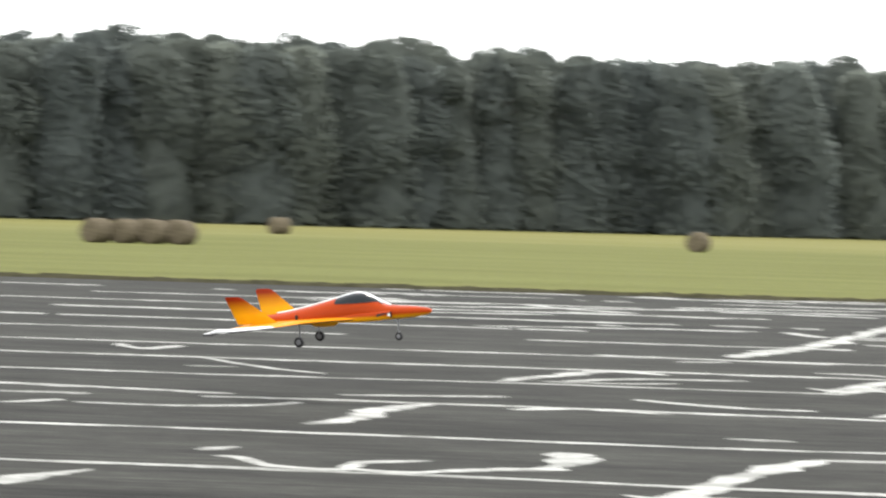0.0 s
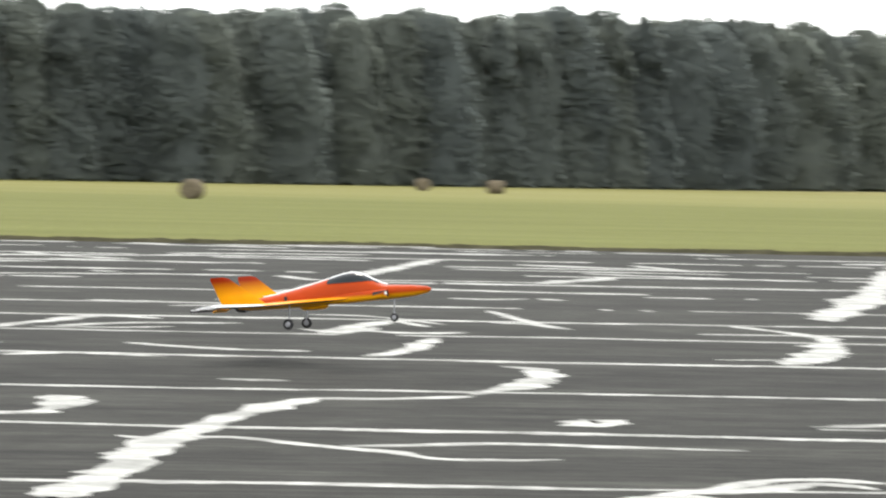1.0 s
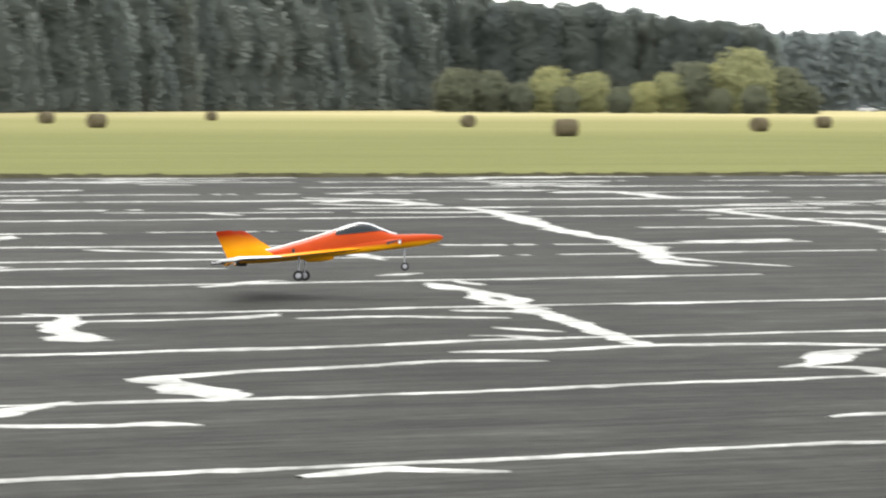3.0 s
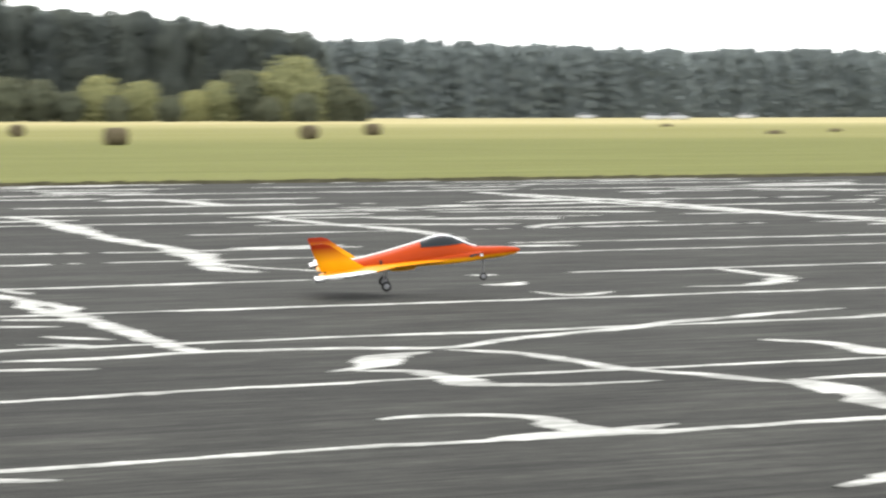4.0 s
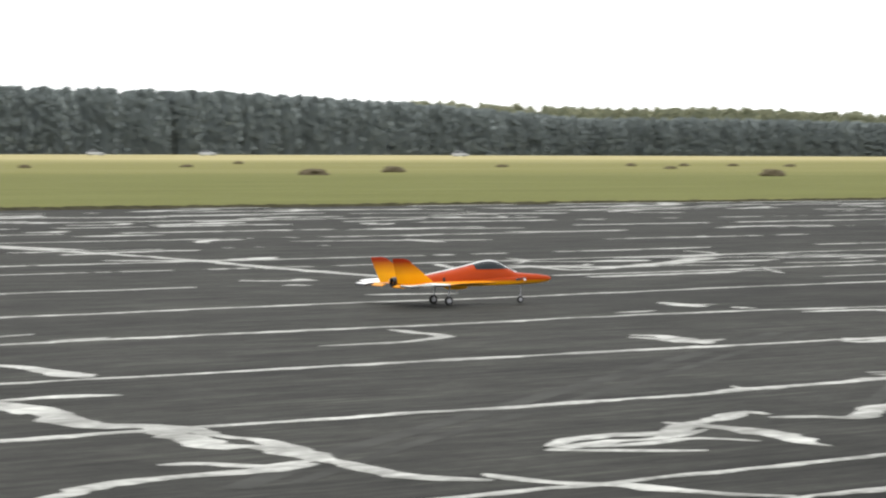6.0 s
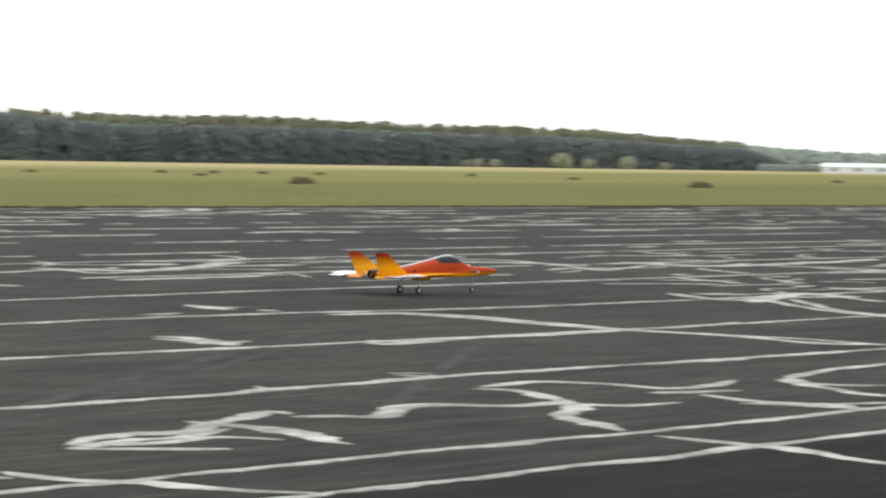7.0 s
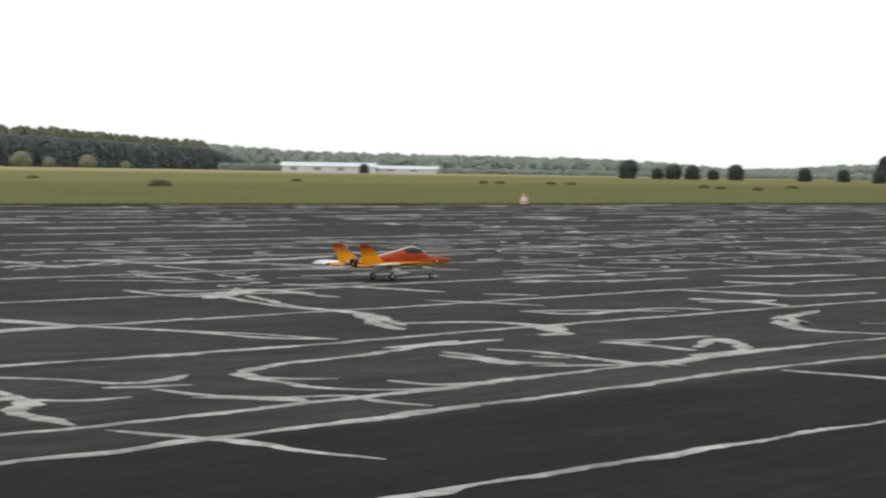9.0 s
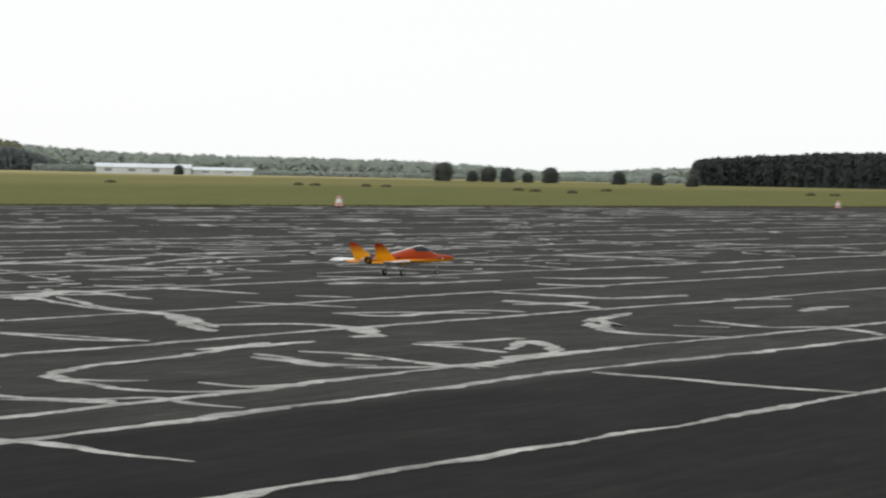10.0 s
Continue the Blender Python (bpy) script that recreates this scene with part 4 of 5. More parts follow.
crack(0.3, (7.63, 25.51, 0.08), (7.88, 25.11, 0.25), (7.46, 23.97, 0.25), (7.20, 22.68, 0.5), (7.38, 22.53, 0.15))
crack(0.13, (5.58, 24.72, 0.05), (6.29, 24.58), (6.99, 24.58), (7.38, 24.51), (8.51, 24.50), (9.29, 24.71, 0.25), (9.57, 24.94, 0.08))
crack(0.16, (4.77, 22.07, 0.06), (5.03, 21.96), (5.33, 21.90, 0.06))
crack(0.1, (4.22, 22.71), (4.76, 22.88))
crack(0.13, (9.43, 19.71), (8.86, 19.93), (8.19, 19.74), (7.50, 19.65, 0.14), (6.98, 19.45, 0.2), (6.60, 19.19, 0.3), (6.61, 18.82, 0.36), (6.51, 18.13, 0.45), (6.57, 17.74, 0.2))
crack(0.2, (6.10, 17.85, 0.1), (6.48, 17.69, 0.22))
crack(0.25, (4.28, 16.81, 0.08), (4.56, 16.90, 0.14), (4.91, 17.24, 0.28), (5.18, 17.52, 0.3), (5.64, 17.88, 0.1))
crack(0.13, (4.55, 16.84), (5.00, 16.61), (5.42, 16.48), (5.67, 16.49, 0.28), (5.85, 16.35, 0.05))
crack(0.2, (3.46, 18.62, 0.2), (3.73, 18.45, 0.05))
crack(0.2, (11.82, 34.03, 0.08), (12.39, 33.83, 0.2), (13.18, 33.85, 0.13), (13.83, 34.83, 0.22), (14.18, 34.52, 0.3), (13.97, 33.22, 0.08))
crack(0.25, (12.57, 28.86, 0.12), (12.42, 27.94, 0.28), (12.43, 27.48, 0.2), (12.01, 26.43, 0.2), (11.91, 25.64, 0.28), (11.83, 24.74, 0.2))
crack(0.15, (9.97, 22.13, 0.06), (10.29, 21.95, 0.18), (10.28, 21.50))
crack(0.12, (9.47, 24.32), (10.32, 24.30), (11.06, 23.82))
crack(0.3, (12.60, 30.18, 0.1), (12.88, 30.35), (13.20, 30.51, 0.1))
crack(0.15, (10.26, 28.76), (11.18, 29.58), (11.39, 29.54))
crack(0.15, (5.46, 13.93), (5.93, 14.15, 0.2), (6.04, 14.02), (6.42, 13.81))
crack(0.25, (9.26, 32.56, 0.08), (9.44, 32.65), (9.61, 32.74, 0.08))
crack(0.2, (12.93, 29.13, 0.2), (12.91, 28.33, 0.1))
crack(0.25, (12.40, 27.21, 0.2), (12.24, 26.28), (11.68, 24.75), (11.38, 23.50), (11.07, 22.30), (10.84, 21.38, 0.22), (10.78, 20.74, 0.12))
crack(0.14, (11.04, 24.88), (11.62, 24.52))
crack(0.14, (10.51, 22.86), (10.78, 22.26))
crack(0.14, (9.15, 20.62), (9.97, 20.60), (10.78, 20.74), (11.74, 20.62), (12.42, 20.27), (13.11, 20.68, 0.16), (13.98, 21.11), (14.69, 21.39), (15.43, 21.84, 0.17), (16.33, 22.16), (17.16, 22.49), (17.83, 22.65, 0.05))
crack(0.22, (22.11, 48.55, 0.18), (21.26, 45.28, 0.26), (19.49, 40.27, 0.26), (18.94, 37.69, 0.2), (17.64, 34.23, 0.26), (17.24, 32.78, 0.18), (17.31, 31.62, 0.14), (17.50, 30.74, 0.12))
crack(0.16, (12.33, 20.12), (12.55, 19.66), (12.50, 18.87), (12.39, 18.05), (12.53, 17.29), (12.56, 16.74), (12.63, 16.44), (12.34, 15.74, 0.2))
crack(0.25, (10.61, 18.74, 0.08), (11.03, 19.06, 0.2), (11.65, 19.76, 0.28), (12.08, 19.94, 0.12))
crack(0.2, (10.80, 18.74, 0.1), (11.14, 18.53, 0.13), (11.02, 18.06, 0.28), (10.89, 17.51, 0.3), (10.99, 17.35, 0.2), (11.35, 17.13, 0.12), (12.01, 17.08, 0.05))
crack(0.14, (9.17, 15.66, 0.07), (9.47, 15.75, 0.12), (9.82, 15.61, 0.12), (9.98, 15.28, 0.16), (9.84, 14.86, 0.24), (9.82, 14.50, 0.28), (10.16, 14.58, 0.2), (10.40, 14.63, 0.06))
crack(0.18, (9.07, 14.42, 0.18), (9.58, 14.46, 0.2), (9.83, 14.31, 0.12))
crack(0.3, (17.36, 27.65, 0.08), (17.52, 27.55, 0.32), (17.98, 27.91, 0.08))
crack(0.14, (17.09, 26.34, 0.06), (17.06, 25.66, 0.2), (17.72, 25.95, 0.06))
crack(0.25, (12.75, 16.72, 0.15), (12.61, 15.97, 0.25), (12.15, 15.02, 0.28), (12.11, 14.66, 0.28), (12.26, 14.54, 0.24), (12.05, 14.05, 0.22), (11.65, 13.36, 0.32), (11.84, 13.21, 0.28), (11.73, 12.69, 0.25), (11.45, 12.07, 0.2), (11.32, 11.53, 0.18), (11.45, 11.03, 0.16))
crack(0.15, (12.28, 14.82), (12.39, 14.45), (12.18, 13.82), (12.14, 13.41), (11.75, 12.67))
crack(0.14, (12.83, 16.65), (13.24, 16.76), (13.53, 16.72, 0.2), (13.75, 16.56, 0.06))
crack(0.2, (14.85, 19.81, 0.1), (15.06, 19.33, 0.13), (14.99, 18.92, 0.2), (14.79, 18.47, 0.34), (14.69, 18.03, 0.2))
crack(0.12, (10.79, 12.72, 0.06), (10.95, 12.64, 0.24), (11.05, 12.63, 0.12), (11.14, 12.31), (11.58, 12.41))
crack(0.16, (9.24, 11.78, 0.2), (9.71, 12.04, 0.2), (10.07, 12.15, 0.18), (10.46, 12.19), (10.82, 12.19), (11.42, 12.24))
crack(0.2, (21.39, 29.35, 0.1), (21.04, 28.27, 0.2), (20.79, 27.35, 0.24), (19.63, 26.29, 0.2), (18.84, 26.31, 0.08))
crack(0.16, (17.32, 21.78, 0.07), (17.61, 21.77, 0.18), (17.96, 21.82, 0.07))
crack(0.15, (20.68, 21.22, 0.08), (20.50, 20.69, 0.16), (20.25, 20.13, 0.17), (19.38, 19.75, 0.12), (18.46, 19.75, 0.06))
crack(0.14, (25.62, 26.64), (26.64, 26.26))
crack(0.3, (26.73, 29.23, 0.1), (26.86, 29.13), (27.00, 29.03, 0.1))
crack(0.2, (21.37, 19.00, 0.08), (21.38, 18.54, 0.2), (21.11, 17.89, 0.28))
crack(0.14, (12.84, 12.00, 0.08), (13.20, 12.08, 0.14), (13.54, 12.15, 0.13), (13.73, 12.07, 0.12), (14.48, 12.28, 0.1))
crack(0.12, (12.84, 12.00), (13.45, 11.40))
crack(0.22, (24.71, 22.08, 0.08), (24.92, 22.05), (25.23, 22.09, 0.08))
crack(0.2, (26.72, 23.28), (26.25, 22.31))
crack(0.18, (33.55, 33.48), (32.32, 31.51), (33.86, 31.92), (33.27, 30.64), (34.38, 30.82))
crack(0.2, (21.62, 19.20, 0.08), (21.66, 18.83, 0.2), (21.24, 18.27, 0.28), (21.71, 18.23, 0.08))
crack(0.14, (12.98, 12.12, 0.08), (13.41, 12.32), (13.87, 12.40, 0.16), (14.17, 12.29, 0.12), (14.73, 12.60, 0.17), (15.11, 12.71, 0.16), (15.65, 12.95), (15.58, 12.71, 0.13))
crack(0.16, (15.40, 12.57, 0.12), (15.67, 12.44, 0.17), (15.76, 12.25, 0.2), (16.41, 12.58, 0.2), (16.87, 12.62, 0.15), (17.14, 12.25, 0.12), (17.75, 12.24, 0.15))
crack(0.18, (14.67, 12.77, 0.1), (14.71, 12.50, 0.2), (14.69, 12.19, 0.2), (14.61, 11.88, 0.2), (14.20, 11.38, 0.18), (14.15, 11.13, 0.05))
crack(0.12, (12.98, 12.12), (13.32, 11.91), (13.64, 11.91), (14.01, 11.91), (14.10, 11.58))
crack(0.2, (24.61, 22.06, 0.08), (24.82, 22.06), (24.94, 21.98, 0.08))
crack(0.15, (26.69, 23.25), (26.50, 22.73), (26.75, 22.56))
crack(0.2, (26.39, 22.03), (26.38, 21.73, 0.08))
crack(0.15, (17.36, 14.49, 0.08), (17.25, 14.22, 0.18), (17.79, 14.28, 0.08))
crack(0.13, (22.45, 17.67, 0.08), (22.29, 17.24, 0.18), (22.85, 17.24), (23.87, 17.39), (24.99, 17.26), (25.96, 17.29))
crack(0.15, (19.18, 14.77), (19.41, 14.58))
crack(0.14, (11.62, 11.29), (11.58, 10.77), (11.75, 10.49), (11.73, 10.13), (11.77, 9.82), (11.91, 9.57))
crack(0.14, (18.29, 13.36, 0.08), (18.38, 13.09, 0.15), (18.07, 12.60), (17.53, 12.00, 0.18), (16.65, 11.52, 0.15), (16.38, 11.13), (15.99, 10.60, 0.1))
crack(0.12, (18.46, 13.43), (19.22, 13.51), (19.40, 13.05), (19.31, 12.52, 0.15), (19.79, 12.46, 0.13), (20.48, 12.65, 0.06))
crack(0.12, (17.59, 12.17), (17.75, 11.76), (18.25, 11.68, 0.05))
crack(0.12, (18.86, 12.32, 0.15), (19.25, 12.16), (19.54, 12.02))
crack(0.12, (19.00, 12.00), (18.71, 11.33), (18.83, 10.97), (18.84, 10.72))
crack(0.13, (21.04, 12.54, 0.16), (21.76, 12.79, 0.15), (22.66, 12.92), (23.98, 13.04), (26.26, 13.50, 0.08))
crack(0.13, (21.04, 12.54, 0.16), (20.54, 12.12, 0.15), (20.24, 11.71), (19.93, 11.26), (19.94, 10.83), (20.32, 10.59), (20.86, 10.61), (21.37, 10.60))
crack(0.12, (15.86, 10.31, 0.06), (15.78, 9.91), (15.72, 9.51), (15.63, 9.20, 0.14), (15.38, 8.77), (15.16, 8.13, 0.05))
crack(0.16, (26.18, 20.97), (27.22, 20.56), (26.75, 18.83), (26.15, 17.37), (26.06, 16.43), (25.81, 15.67), (25.49, 14.89), (25.78, 14.48))
crack(0.13, (22.60, 17.66, 0.14), (22.81, 17.34, 0.18), (23.51, 17.44), (24.72, 17.39), (26.11, 17.40), (26.68, 17.33), (28.29, 17.44))
crack(0.13, (33.55, 20.40), (32.43, 19.26), (31.43, 18.17), (30.90, 17.17), (30.19, 16.58, 0.15), (28.64, 15.53, 0.17), (27.78, 14.82))
crack(0.2, (32.71, 20.04), (35.53, 21.04), (35.23, 20.14))
crack(0.18, (19.05, 14.62, 0.08), (19.08, 14.39), (19.24, 14.41, 0.08))
crack(0.15, (28.60, 15.57), (29.45, 15.27), (29.84, 14.91), (29.53, 14.26, 0.2), (28.43, 13.49, 0.24), (27.77, 13.40, 0.14))
crack(0.16, (24.54, 12.71), (24.21, 12.23), (23.44, 11.59), (23.40, 11.42, 0.08))
crack(0.12, (24.82, 13.39), (26.30, 13.46, 0.16))
crack(0.15, (24.55, 11.89), (24.56, 11.54))
crack(0.15, (27.15, 12.38), (27.41, 12.13))
crack(0.3, (41.23, 20.38), (42.16, 20.23))
crack(0.14, (20.94, 11.24, 0.08), (20.72, 10.76, 0.18), (21.06, 10.67))
crack(0.1, (20.59, 12.17), (20.61, 11.86), (20.84, 11.62, 0.05))
crack(0.12, (18.49, 11.37), (18.64, 11.04), (18.68, 10.61))
crack(0.12, (18.86, 10.96), (19.30, 10.71), (18.97, 10.19), (18.85, 9.80))
crack(0.12, (24.17, 9.55), (23.81, 8.72), (23.40, 7.90), (23.14, 7.09))
crack(0.17, (32.86, 13.11, 0.15), (34.51, 13.44, 0.2), (35.42, 13.60, 0.1))
crack(0.15, (32.59, 13.01, 0.15), (30.87, 12.01, 0.2), (30.58, 11.25, 0.12), (30.69, 10.71))
crack(0.14, (36.64, 14.50), (37.11, 15.12), (37.83, 16.21))
crack(0.13, (26.82, 11.41), (28.35, 11.90, 0.16), (27.83, 11.46, 0.18), (26.46, 10.79, 0.1))
crack(0.14, (27.38, 12.54), (27.94, 12.29), (28.72, 12.24), (28.85, 12.12))
crack(0.14, (24.26, 11.04), (24.17, 10.60), (25.62, 10.79, 0.2), (26.35, 10.90), (27.78, 10.74))
crack(0.14, (23.31, 11.27), (23.93, 10.84), (24.57, 10.73, 0.2), (24.19, 10.37))
crack(0.14, (27.07, 12.45), (26.88, 11.98), (26.38, 11.22))
crack(0.14, (34.18, 12.33), (33.17, 11.22), (33.73, 10.72, 0.2), (32.29, 9.68))
crack(0.15, (37.68, 12.34), (39.09, 12.60, 0.24), (39.79, 12.46))
crack(0.14, (32.70, 12.10), (32.82, 11.52))
crack(0.15, (32.52, 15.94), (32.43, 15.15), (34.53, 15.23), (34.64, 14.59))
crack(0.15, (34.44, 18.13), (34.32, 17.26), (34.14, 16.45))
crack(0.25, (35.78, 21.28), (35.30, 20.13))
crack(0.2, (42.04, 20.65), (42.45, 19.88), (43.46, 19.74))
crack(0.14, (-3.50, 30.90), (-2.49, 31.35), (-1.98, 31.57))
crack(0.16, (0.90, 35.04, 0.08), (1.29, 34.51, 0.2), (1.73, 35.59))
crack(0.12, (0.95, 24.57), (1.46, 24.75), (1.94, 25.09))
crack(0.16, (3.29, 40.41, 0.08), (3.41, 38.76, 0.2), (3.61, 36.78), (3.83, 35.93, 0.06))
crack(0.18, (1.07, 34.12, 0.08), (1.63, 36.51, 0.2), (2.16, 37.30), (2.49, 36.58, 0.08))
crack(0.16, (1.33, 35.16), (2.01, 34.58), (2.61, 34.87))
crack(0.14, (-2.24, 34.75), (-1.66, 36.04), (-1.21, 37.20), (-0.58, 36.88))
crack(0.14, (-1.60, 34.84), (-0.80, 35.74), (0.28, 36.06))
crack(0.12, (1.07, 38.46), (1.71, 38.39), (2.29, 37.37))
crack(0.14, (43.93, 28.89), (44.41, 28.04), (46.80, 28.69))
crack(0.16, (34.03, 32.53), (34.17, 31.17), (35.49, 30.99))
crack(0.16, (34.22, 22.16), (33.17, 20.54), (35.78, 21.18, 0.2), (34.36, 19.22))
crack(0.14, (27.07, 20.80), (26.79, 19.53), (26.24, 18.13), (26.04, 16.72), (26.03, 15.51), (25.72, 14.36))
crack(0.13, (33.97, 20.27, 0.08), (31.65, 18.23), (30.69, 16.93, 0.2), (28.53, 15.18))
crack(0.13, (33.06, 20.95), (34.25, 20.67), (35.46, 20.20))
crack(0.13, (24.76, 13.38), (25.86, 13.32), (26.82, 13.32))
crack(0.14, (24.12, 12.50), (23.64, 11.65, 0.2), (23.75, 11.21))
crack(0.13, (25.17, 12.63), (25.12, 12.07), (24.37, 11.11), (23.97, 10.43))
crack(0.13, (33.71, 13.41), (31.99, 12.41, 0.2), (32.73, 12.89))
crack(0.13, (32.49, 15.93), (33.42, 15.49), (33.91, 14.69))
crack(0.14, (37.48, 16.10), (37.27, 15.20), (36.35, 14.33))
crack(0.14, (42.82, 29.87), (41.56, 28.06), (43.67, 28.64))
crack(0.14, (47.56, 26.80), (51.68, 27.99), (55.01, 28.04))
crack(0.14, (40.26, 31.53), (43.86, 32.04), (42.90, 29.82))
crack(0.22, (37.8, 22.0), (37.6, 21.3), (37.6, 20.5), (37.0, 19.2))
crack(0.35, (34.4, 21.9), (34.8, 21.3))
crack(0.22, (37.7, 22.5), (38.2, 22.5))
crack(0.28, (36.9, 18.6), (37.0, 17.9))
crack(0.29, (40.3, 17.4), (40.0, 16.4), (39.7, 15.5), (41.7, 15.3))
crack(0.25, (40.7, 14.4), (41.6, 13.8))
crack(0.14, (37.9, 13.3), (39.2, 13.0))
crack(0.32, (49.2, 18.4), (47.3, 19.0), (47.0, 19.7))
crack(0.16, (52.7, 19.1), (57.8, 19.4))
crack(0.17, (42.4, 19.5), (44.3, 19.6), (45.2, 19.5))
crack(0.30, (44.2, 18.5), (43.9, 17.3))
crack(0.44, (47.0, 22.3), (47.1, 21.7))
crack(0.18, (-7.3, 40.3), (-6.8, 39.2), (-6.5, 40.3))
crack(0.50, (-1.9, 52.7), (-1.5, 52.5))
crack(0.29, (1.0, 51.9), (1.5, 50.2))
crack(0.32, (0.1, 42.0), (1.3, 46.9), (2.5, 54.3), (4.1, 62.5))
crack(0.50, (-4.4, 60.4), (0.2, 62.9))
crack(0.50, (4.3, 44.4), (4.6, 44.0))
crack(0.50, (7.2, 39.3), (9.0, 46.4), (11.9, 58.1))
crack(0.50, (16.3, 58.6), (14.4, 50.7))
crack(0.37, (7.6, 61.1), (8.3, 57.9))
crack(0.50, (12.1, 64.8), (20.2, 70.0))
crack(0.39, (4.8, 50.4), (6.4, 53.9))
crack(0.31, (10.8, 38.6), (12.0, 40.5))
crack(0.50, (17.5, 48.4), (17.6, 47.3))
crack(0.29, (22.5, 50.3), (21.9, 47.6), (20.6, 43.9), (19.2, 38.9), (18.3, 35.6), (16.8, 32.2), (16.7, 31.0))
crack(0.50, (21.3, 53.4), (22.7, 54.4), (22.4, 51.2))
crack(0.50, (19.0, 54.3), (22.7, 54.4))
crack(0.45, (29.5, 58.3), (28.7, 54.6))
crack(0.34, (25.9, 48.3), (25.1, 43.9), (24.5, 40.6), (23.0, 37.3))
crack(0.48, (38.2, 61.1), (36.9, 53.9), (35.0, 47.5), (33.8, 41.8))
crack(0.47, (19.4, 36.8), (21.1, 37.0))
crack(0.27, (37.5, 58.9), (35.4, 50.9), (33.8, 43.6), (32.6, 38.6), (30.6, 33.4), (29.3, 29.7), (28.9, 27.9))
crack(0.45, (22.9, 35.8), (23.6, 35.4))
crack(0.39, (33.6, 32.2), (35.0, 31.2), (38.9, 32.9))
crack(0.29, (31.5, 28.7), (34.6, 28.8))
crack(0.29, (42.9, 43.6), (42.1, 41.9))
crack(0.40, (44.9, 29.9), (44.9, 28.0), (51.0, 28.7))
crack(0.25, (39.2, 25.2), (38.1, 23.4))
crack(0.50, (44.2, 22.0), (44.9, 21.2))
crack(0.25, (36.6, 15.6), (38.0, 15.2))
crack(0.50, (62.0, 25.5), (60.8, 22.6))
crack(0.50, (77.5, 28.1), (80.0, 25.4))

# short far patches of filler, too small and many to tell apart
pv, pf = [], []
rp = np.random.default_rng(21)
for k in range(300):
    y = 30 + 41 * rp.random() ** 0.8
    x = rp.uniform(-8, 30) if k < 50 else rp.uniform(24, 170)
    ln = rp.uniform(0.6, 3.2) * (0.6 + y / 60)
    a = rp.normal() * 0.35
    mid = (x + ln * 0.5 * math.cos(a), y + ln * 0.5 * math.sin(a) + rp.normal() * 0.3)
    vs, fs = strip_mesh("p", [(x, y), mid, (x + ln * math.cos(a), y + ln * math.sin(a))], rp.uniform(0.12, 0.3) * y / 34, 3000 + k)
    b = len(pv)
    pv += vs
    pf += [tuple(i + b for i in f) for f in fs]
for k in range(190):
    x, y = rp.uniform(34, 80), rp.uniform(21, 34)
    ln, a = rp.uniform(0.5, 2.6), rp.normal() * 0.5 + (0.0 if k % 3 else 0.9)
    vs, fs = strip_mesh("p", [(x, y), (x + ln * 0.5 * math.cos(a) + rp.normal() * 0.2, y + ln * 0.5 * math.sin(a) + rp.normal() * 0.2), (x + ln * math.cos(a), y + ln * math.sin(a))], rp.uniform(0.05, 0.12), 4000 + k)
    b = len(pv)
    pv += vs
    pf += [tuple(i + b for i in f) for f in fs]
far_marks = mesh_part("far_sealed_cracks", pv, pf, SEAL, runway)
far_marks["kind"] = "stuff"


# faint pale scuffs of tyres across the lanes
DUST = simple("dusty_asphalt", (0.046, 0.046, 0.042), 0.8, vary=0.3, scale=1.2, spec=0.02)


def tyre_track(width, *path):
    vs, fs = [], []
    pts = [Vector((*q, 0)) for q in path]
    for i, q in enumerate(pts):
        d = (pts[min(i + 1, len(pts) - 1)] - pts[max(i - 1, 0)]).normalized()
        side = Vector((-d.y, d.x, 0)) * width * 0.5
        vs += [tuple(q - side + Vector((0, 0, 0.0015))), tuple(q + side + Vector((0, 0, 0.0015)))]
    for i in range(len(pts) - 1):
        fs.append((2 * i, 2 * i + 2, 2 * i + 3, 2 * i + 1))
    return mesh_part("tyre_track", vs, fs, DUST, runway, "faint pale tyre scuff")


tyre_track(0.16, (10.3, 11.6), (12.2, 12.8), (15.5, 14.6), (19.5, 16.8), (23.0, 18.7))
tyre_track(0.10, (10.7, 11.6), (12.6, 12.75), (15.9, 14.5), (19.9, 16.7), (23.4, 18.6))
tyre_track(0.12, (16.0, 12.4), (19.5, 14.6), (24.0, 17.4))


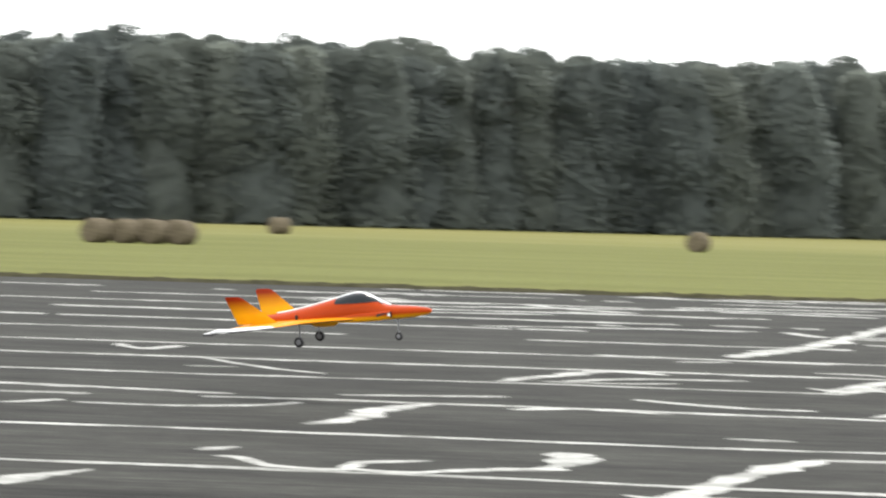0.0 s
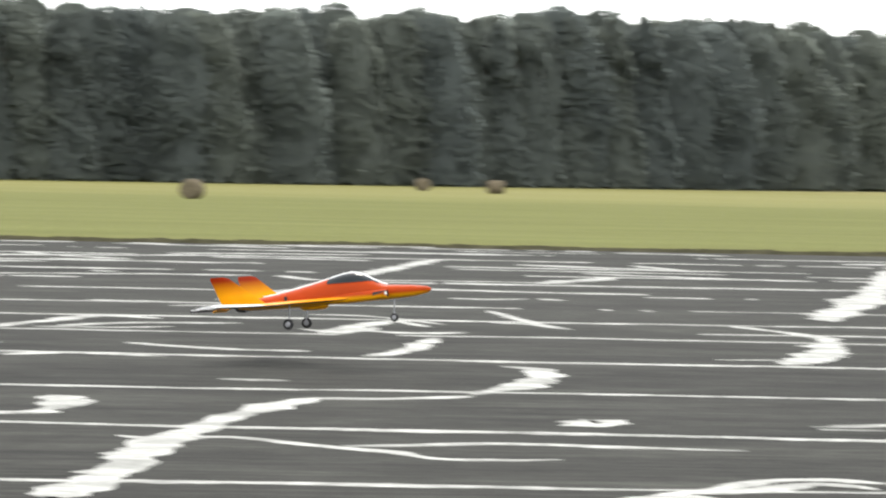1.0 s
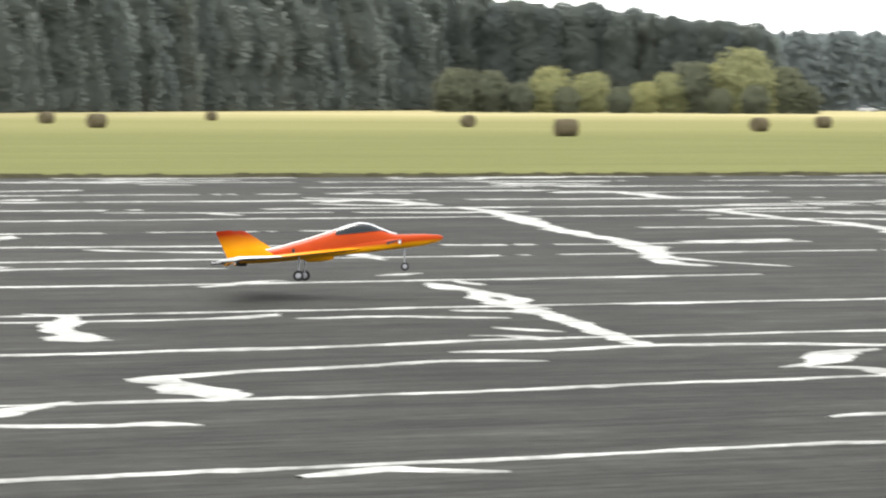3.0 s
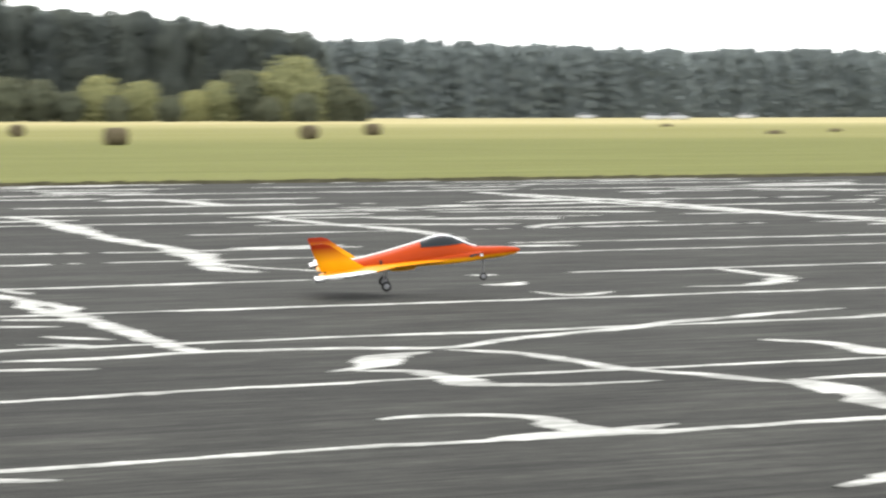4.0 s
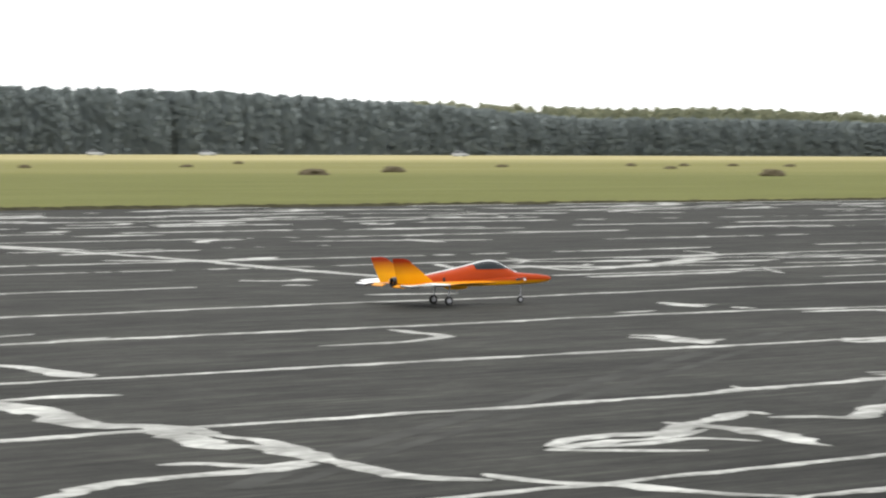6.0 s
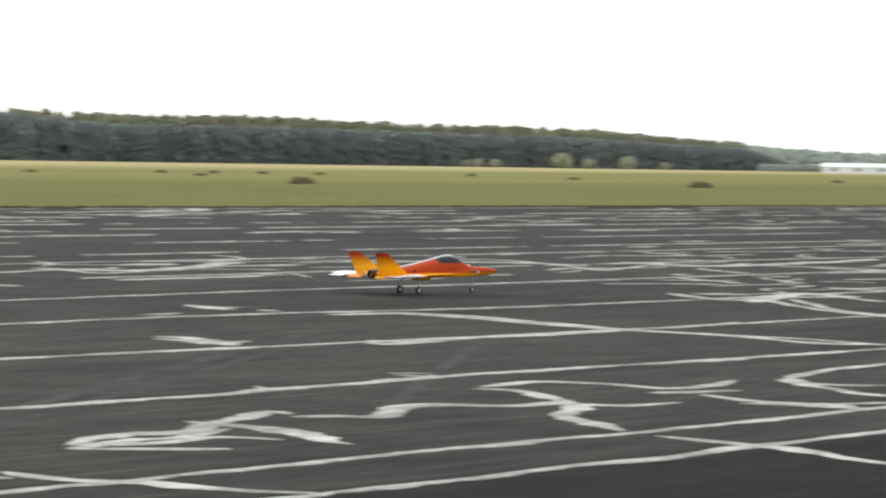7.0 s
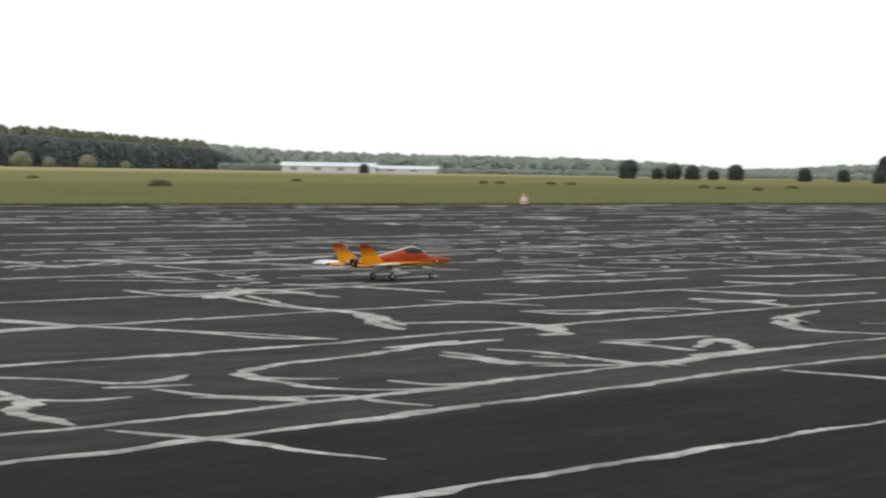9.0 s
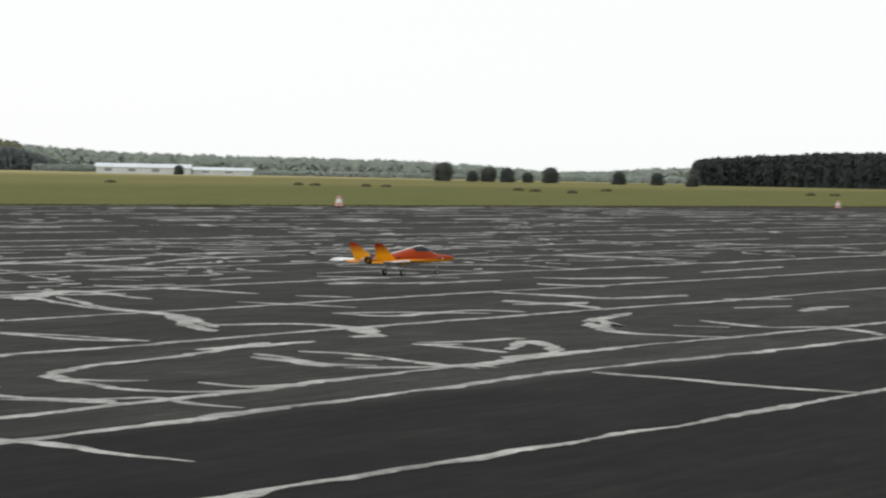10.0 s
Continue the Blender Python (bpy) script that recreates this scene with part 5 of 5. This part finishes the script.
# ---- what moves ----
def flight_pose(x, y, z, heading, pitch, bank):
    """Heading: degrees by which the nose turns from +x towards the camera; bank: right wing up."""
    return Matrix.Translation((x, y, z)) @ Matrix.Rotation(-radians(heading), 4, "Z") @ Matrix.Rotation(-radians(pitch), 4, "Y") @ Matrix.Rotation(-radians(bank), 4, "X")


FLIGHT = [  # seconds, place of the main wheels, heading, pitch, bank
    (0, -3.699, 30.226, 0.491, 21.4, 4.7, -7),
    (0.3, -2.226, 29.857, 0.423, 23.1, 4.6, -5.2),
    (0.5, -1.478, 29.642, 0.396, 24, 5.2, -3.9),
    (0.7, -0.731, 29.481, 0.359, 24.7, 5.9, -2.4),
    (1, 0.735, 29.123, 0.289, 24.9, 6.1, 0.2),
    (1.5, 2.977, 28.802, 0.214, 26.1, 6.7, 4.5),
    (2, 5.246, 28.426, 0.141, 27.8, 6.5, 7),
    (2.5, 7.454, 27.592, 0.147, 29.2, 6.3, 5.9),
    (2.7, 9.026, 27.375, 0.142, 29.3, 6.3, 4.7),
    (3.8, 13.942, 26.72, 0.101, 27.3, 5.3, -3.6),
    (4, 15.612, 26.552, 0.059, 27.1, 4.8, -4.1),
    (4.5, 18.097, 26.194, 0, 26.5, 4.1, -3.7),
    (5, 20.491, 25.633, -0, 22.3, 1.3, 0),
    (5.5, 22.821, 25.061, 0, 22.1, 0.3, 0),
    (5.7, 23.505, 24.767, 0, 22.3, 0.3, 0),
    (6.8, 29.594, 24.108, 0, 18.2, 0.3, 0),
    (7, 31.35, 23.899, 0, 18.5, 0.3, 0),
    (7.5, 33.431, 23.22, 0, 18.7, 0.3, 0),
    (8, 35.898, 22.879, 0, 17.9, 0.3, 0),
    (8.5, 38.079, 22.362, 0, 19.1, 0.3, 0),
    (9, 40.752, 22.141, 0, 19.9, 0.3, 0),
    (9.5, 43.312, 21.818, 0, 21.1, 0.3, 0),
    (10, 45.993, 21.594, 0, 21.5, 0.3, 0),
]


def motions():
    walk(aeroplane, [(row[0], flight_pose(*row[1:])) for row in FLIGHT])


motions()
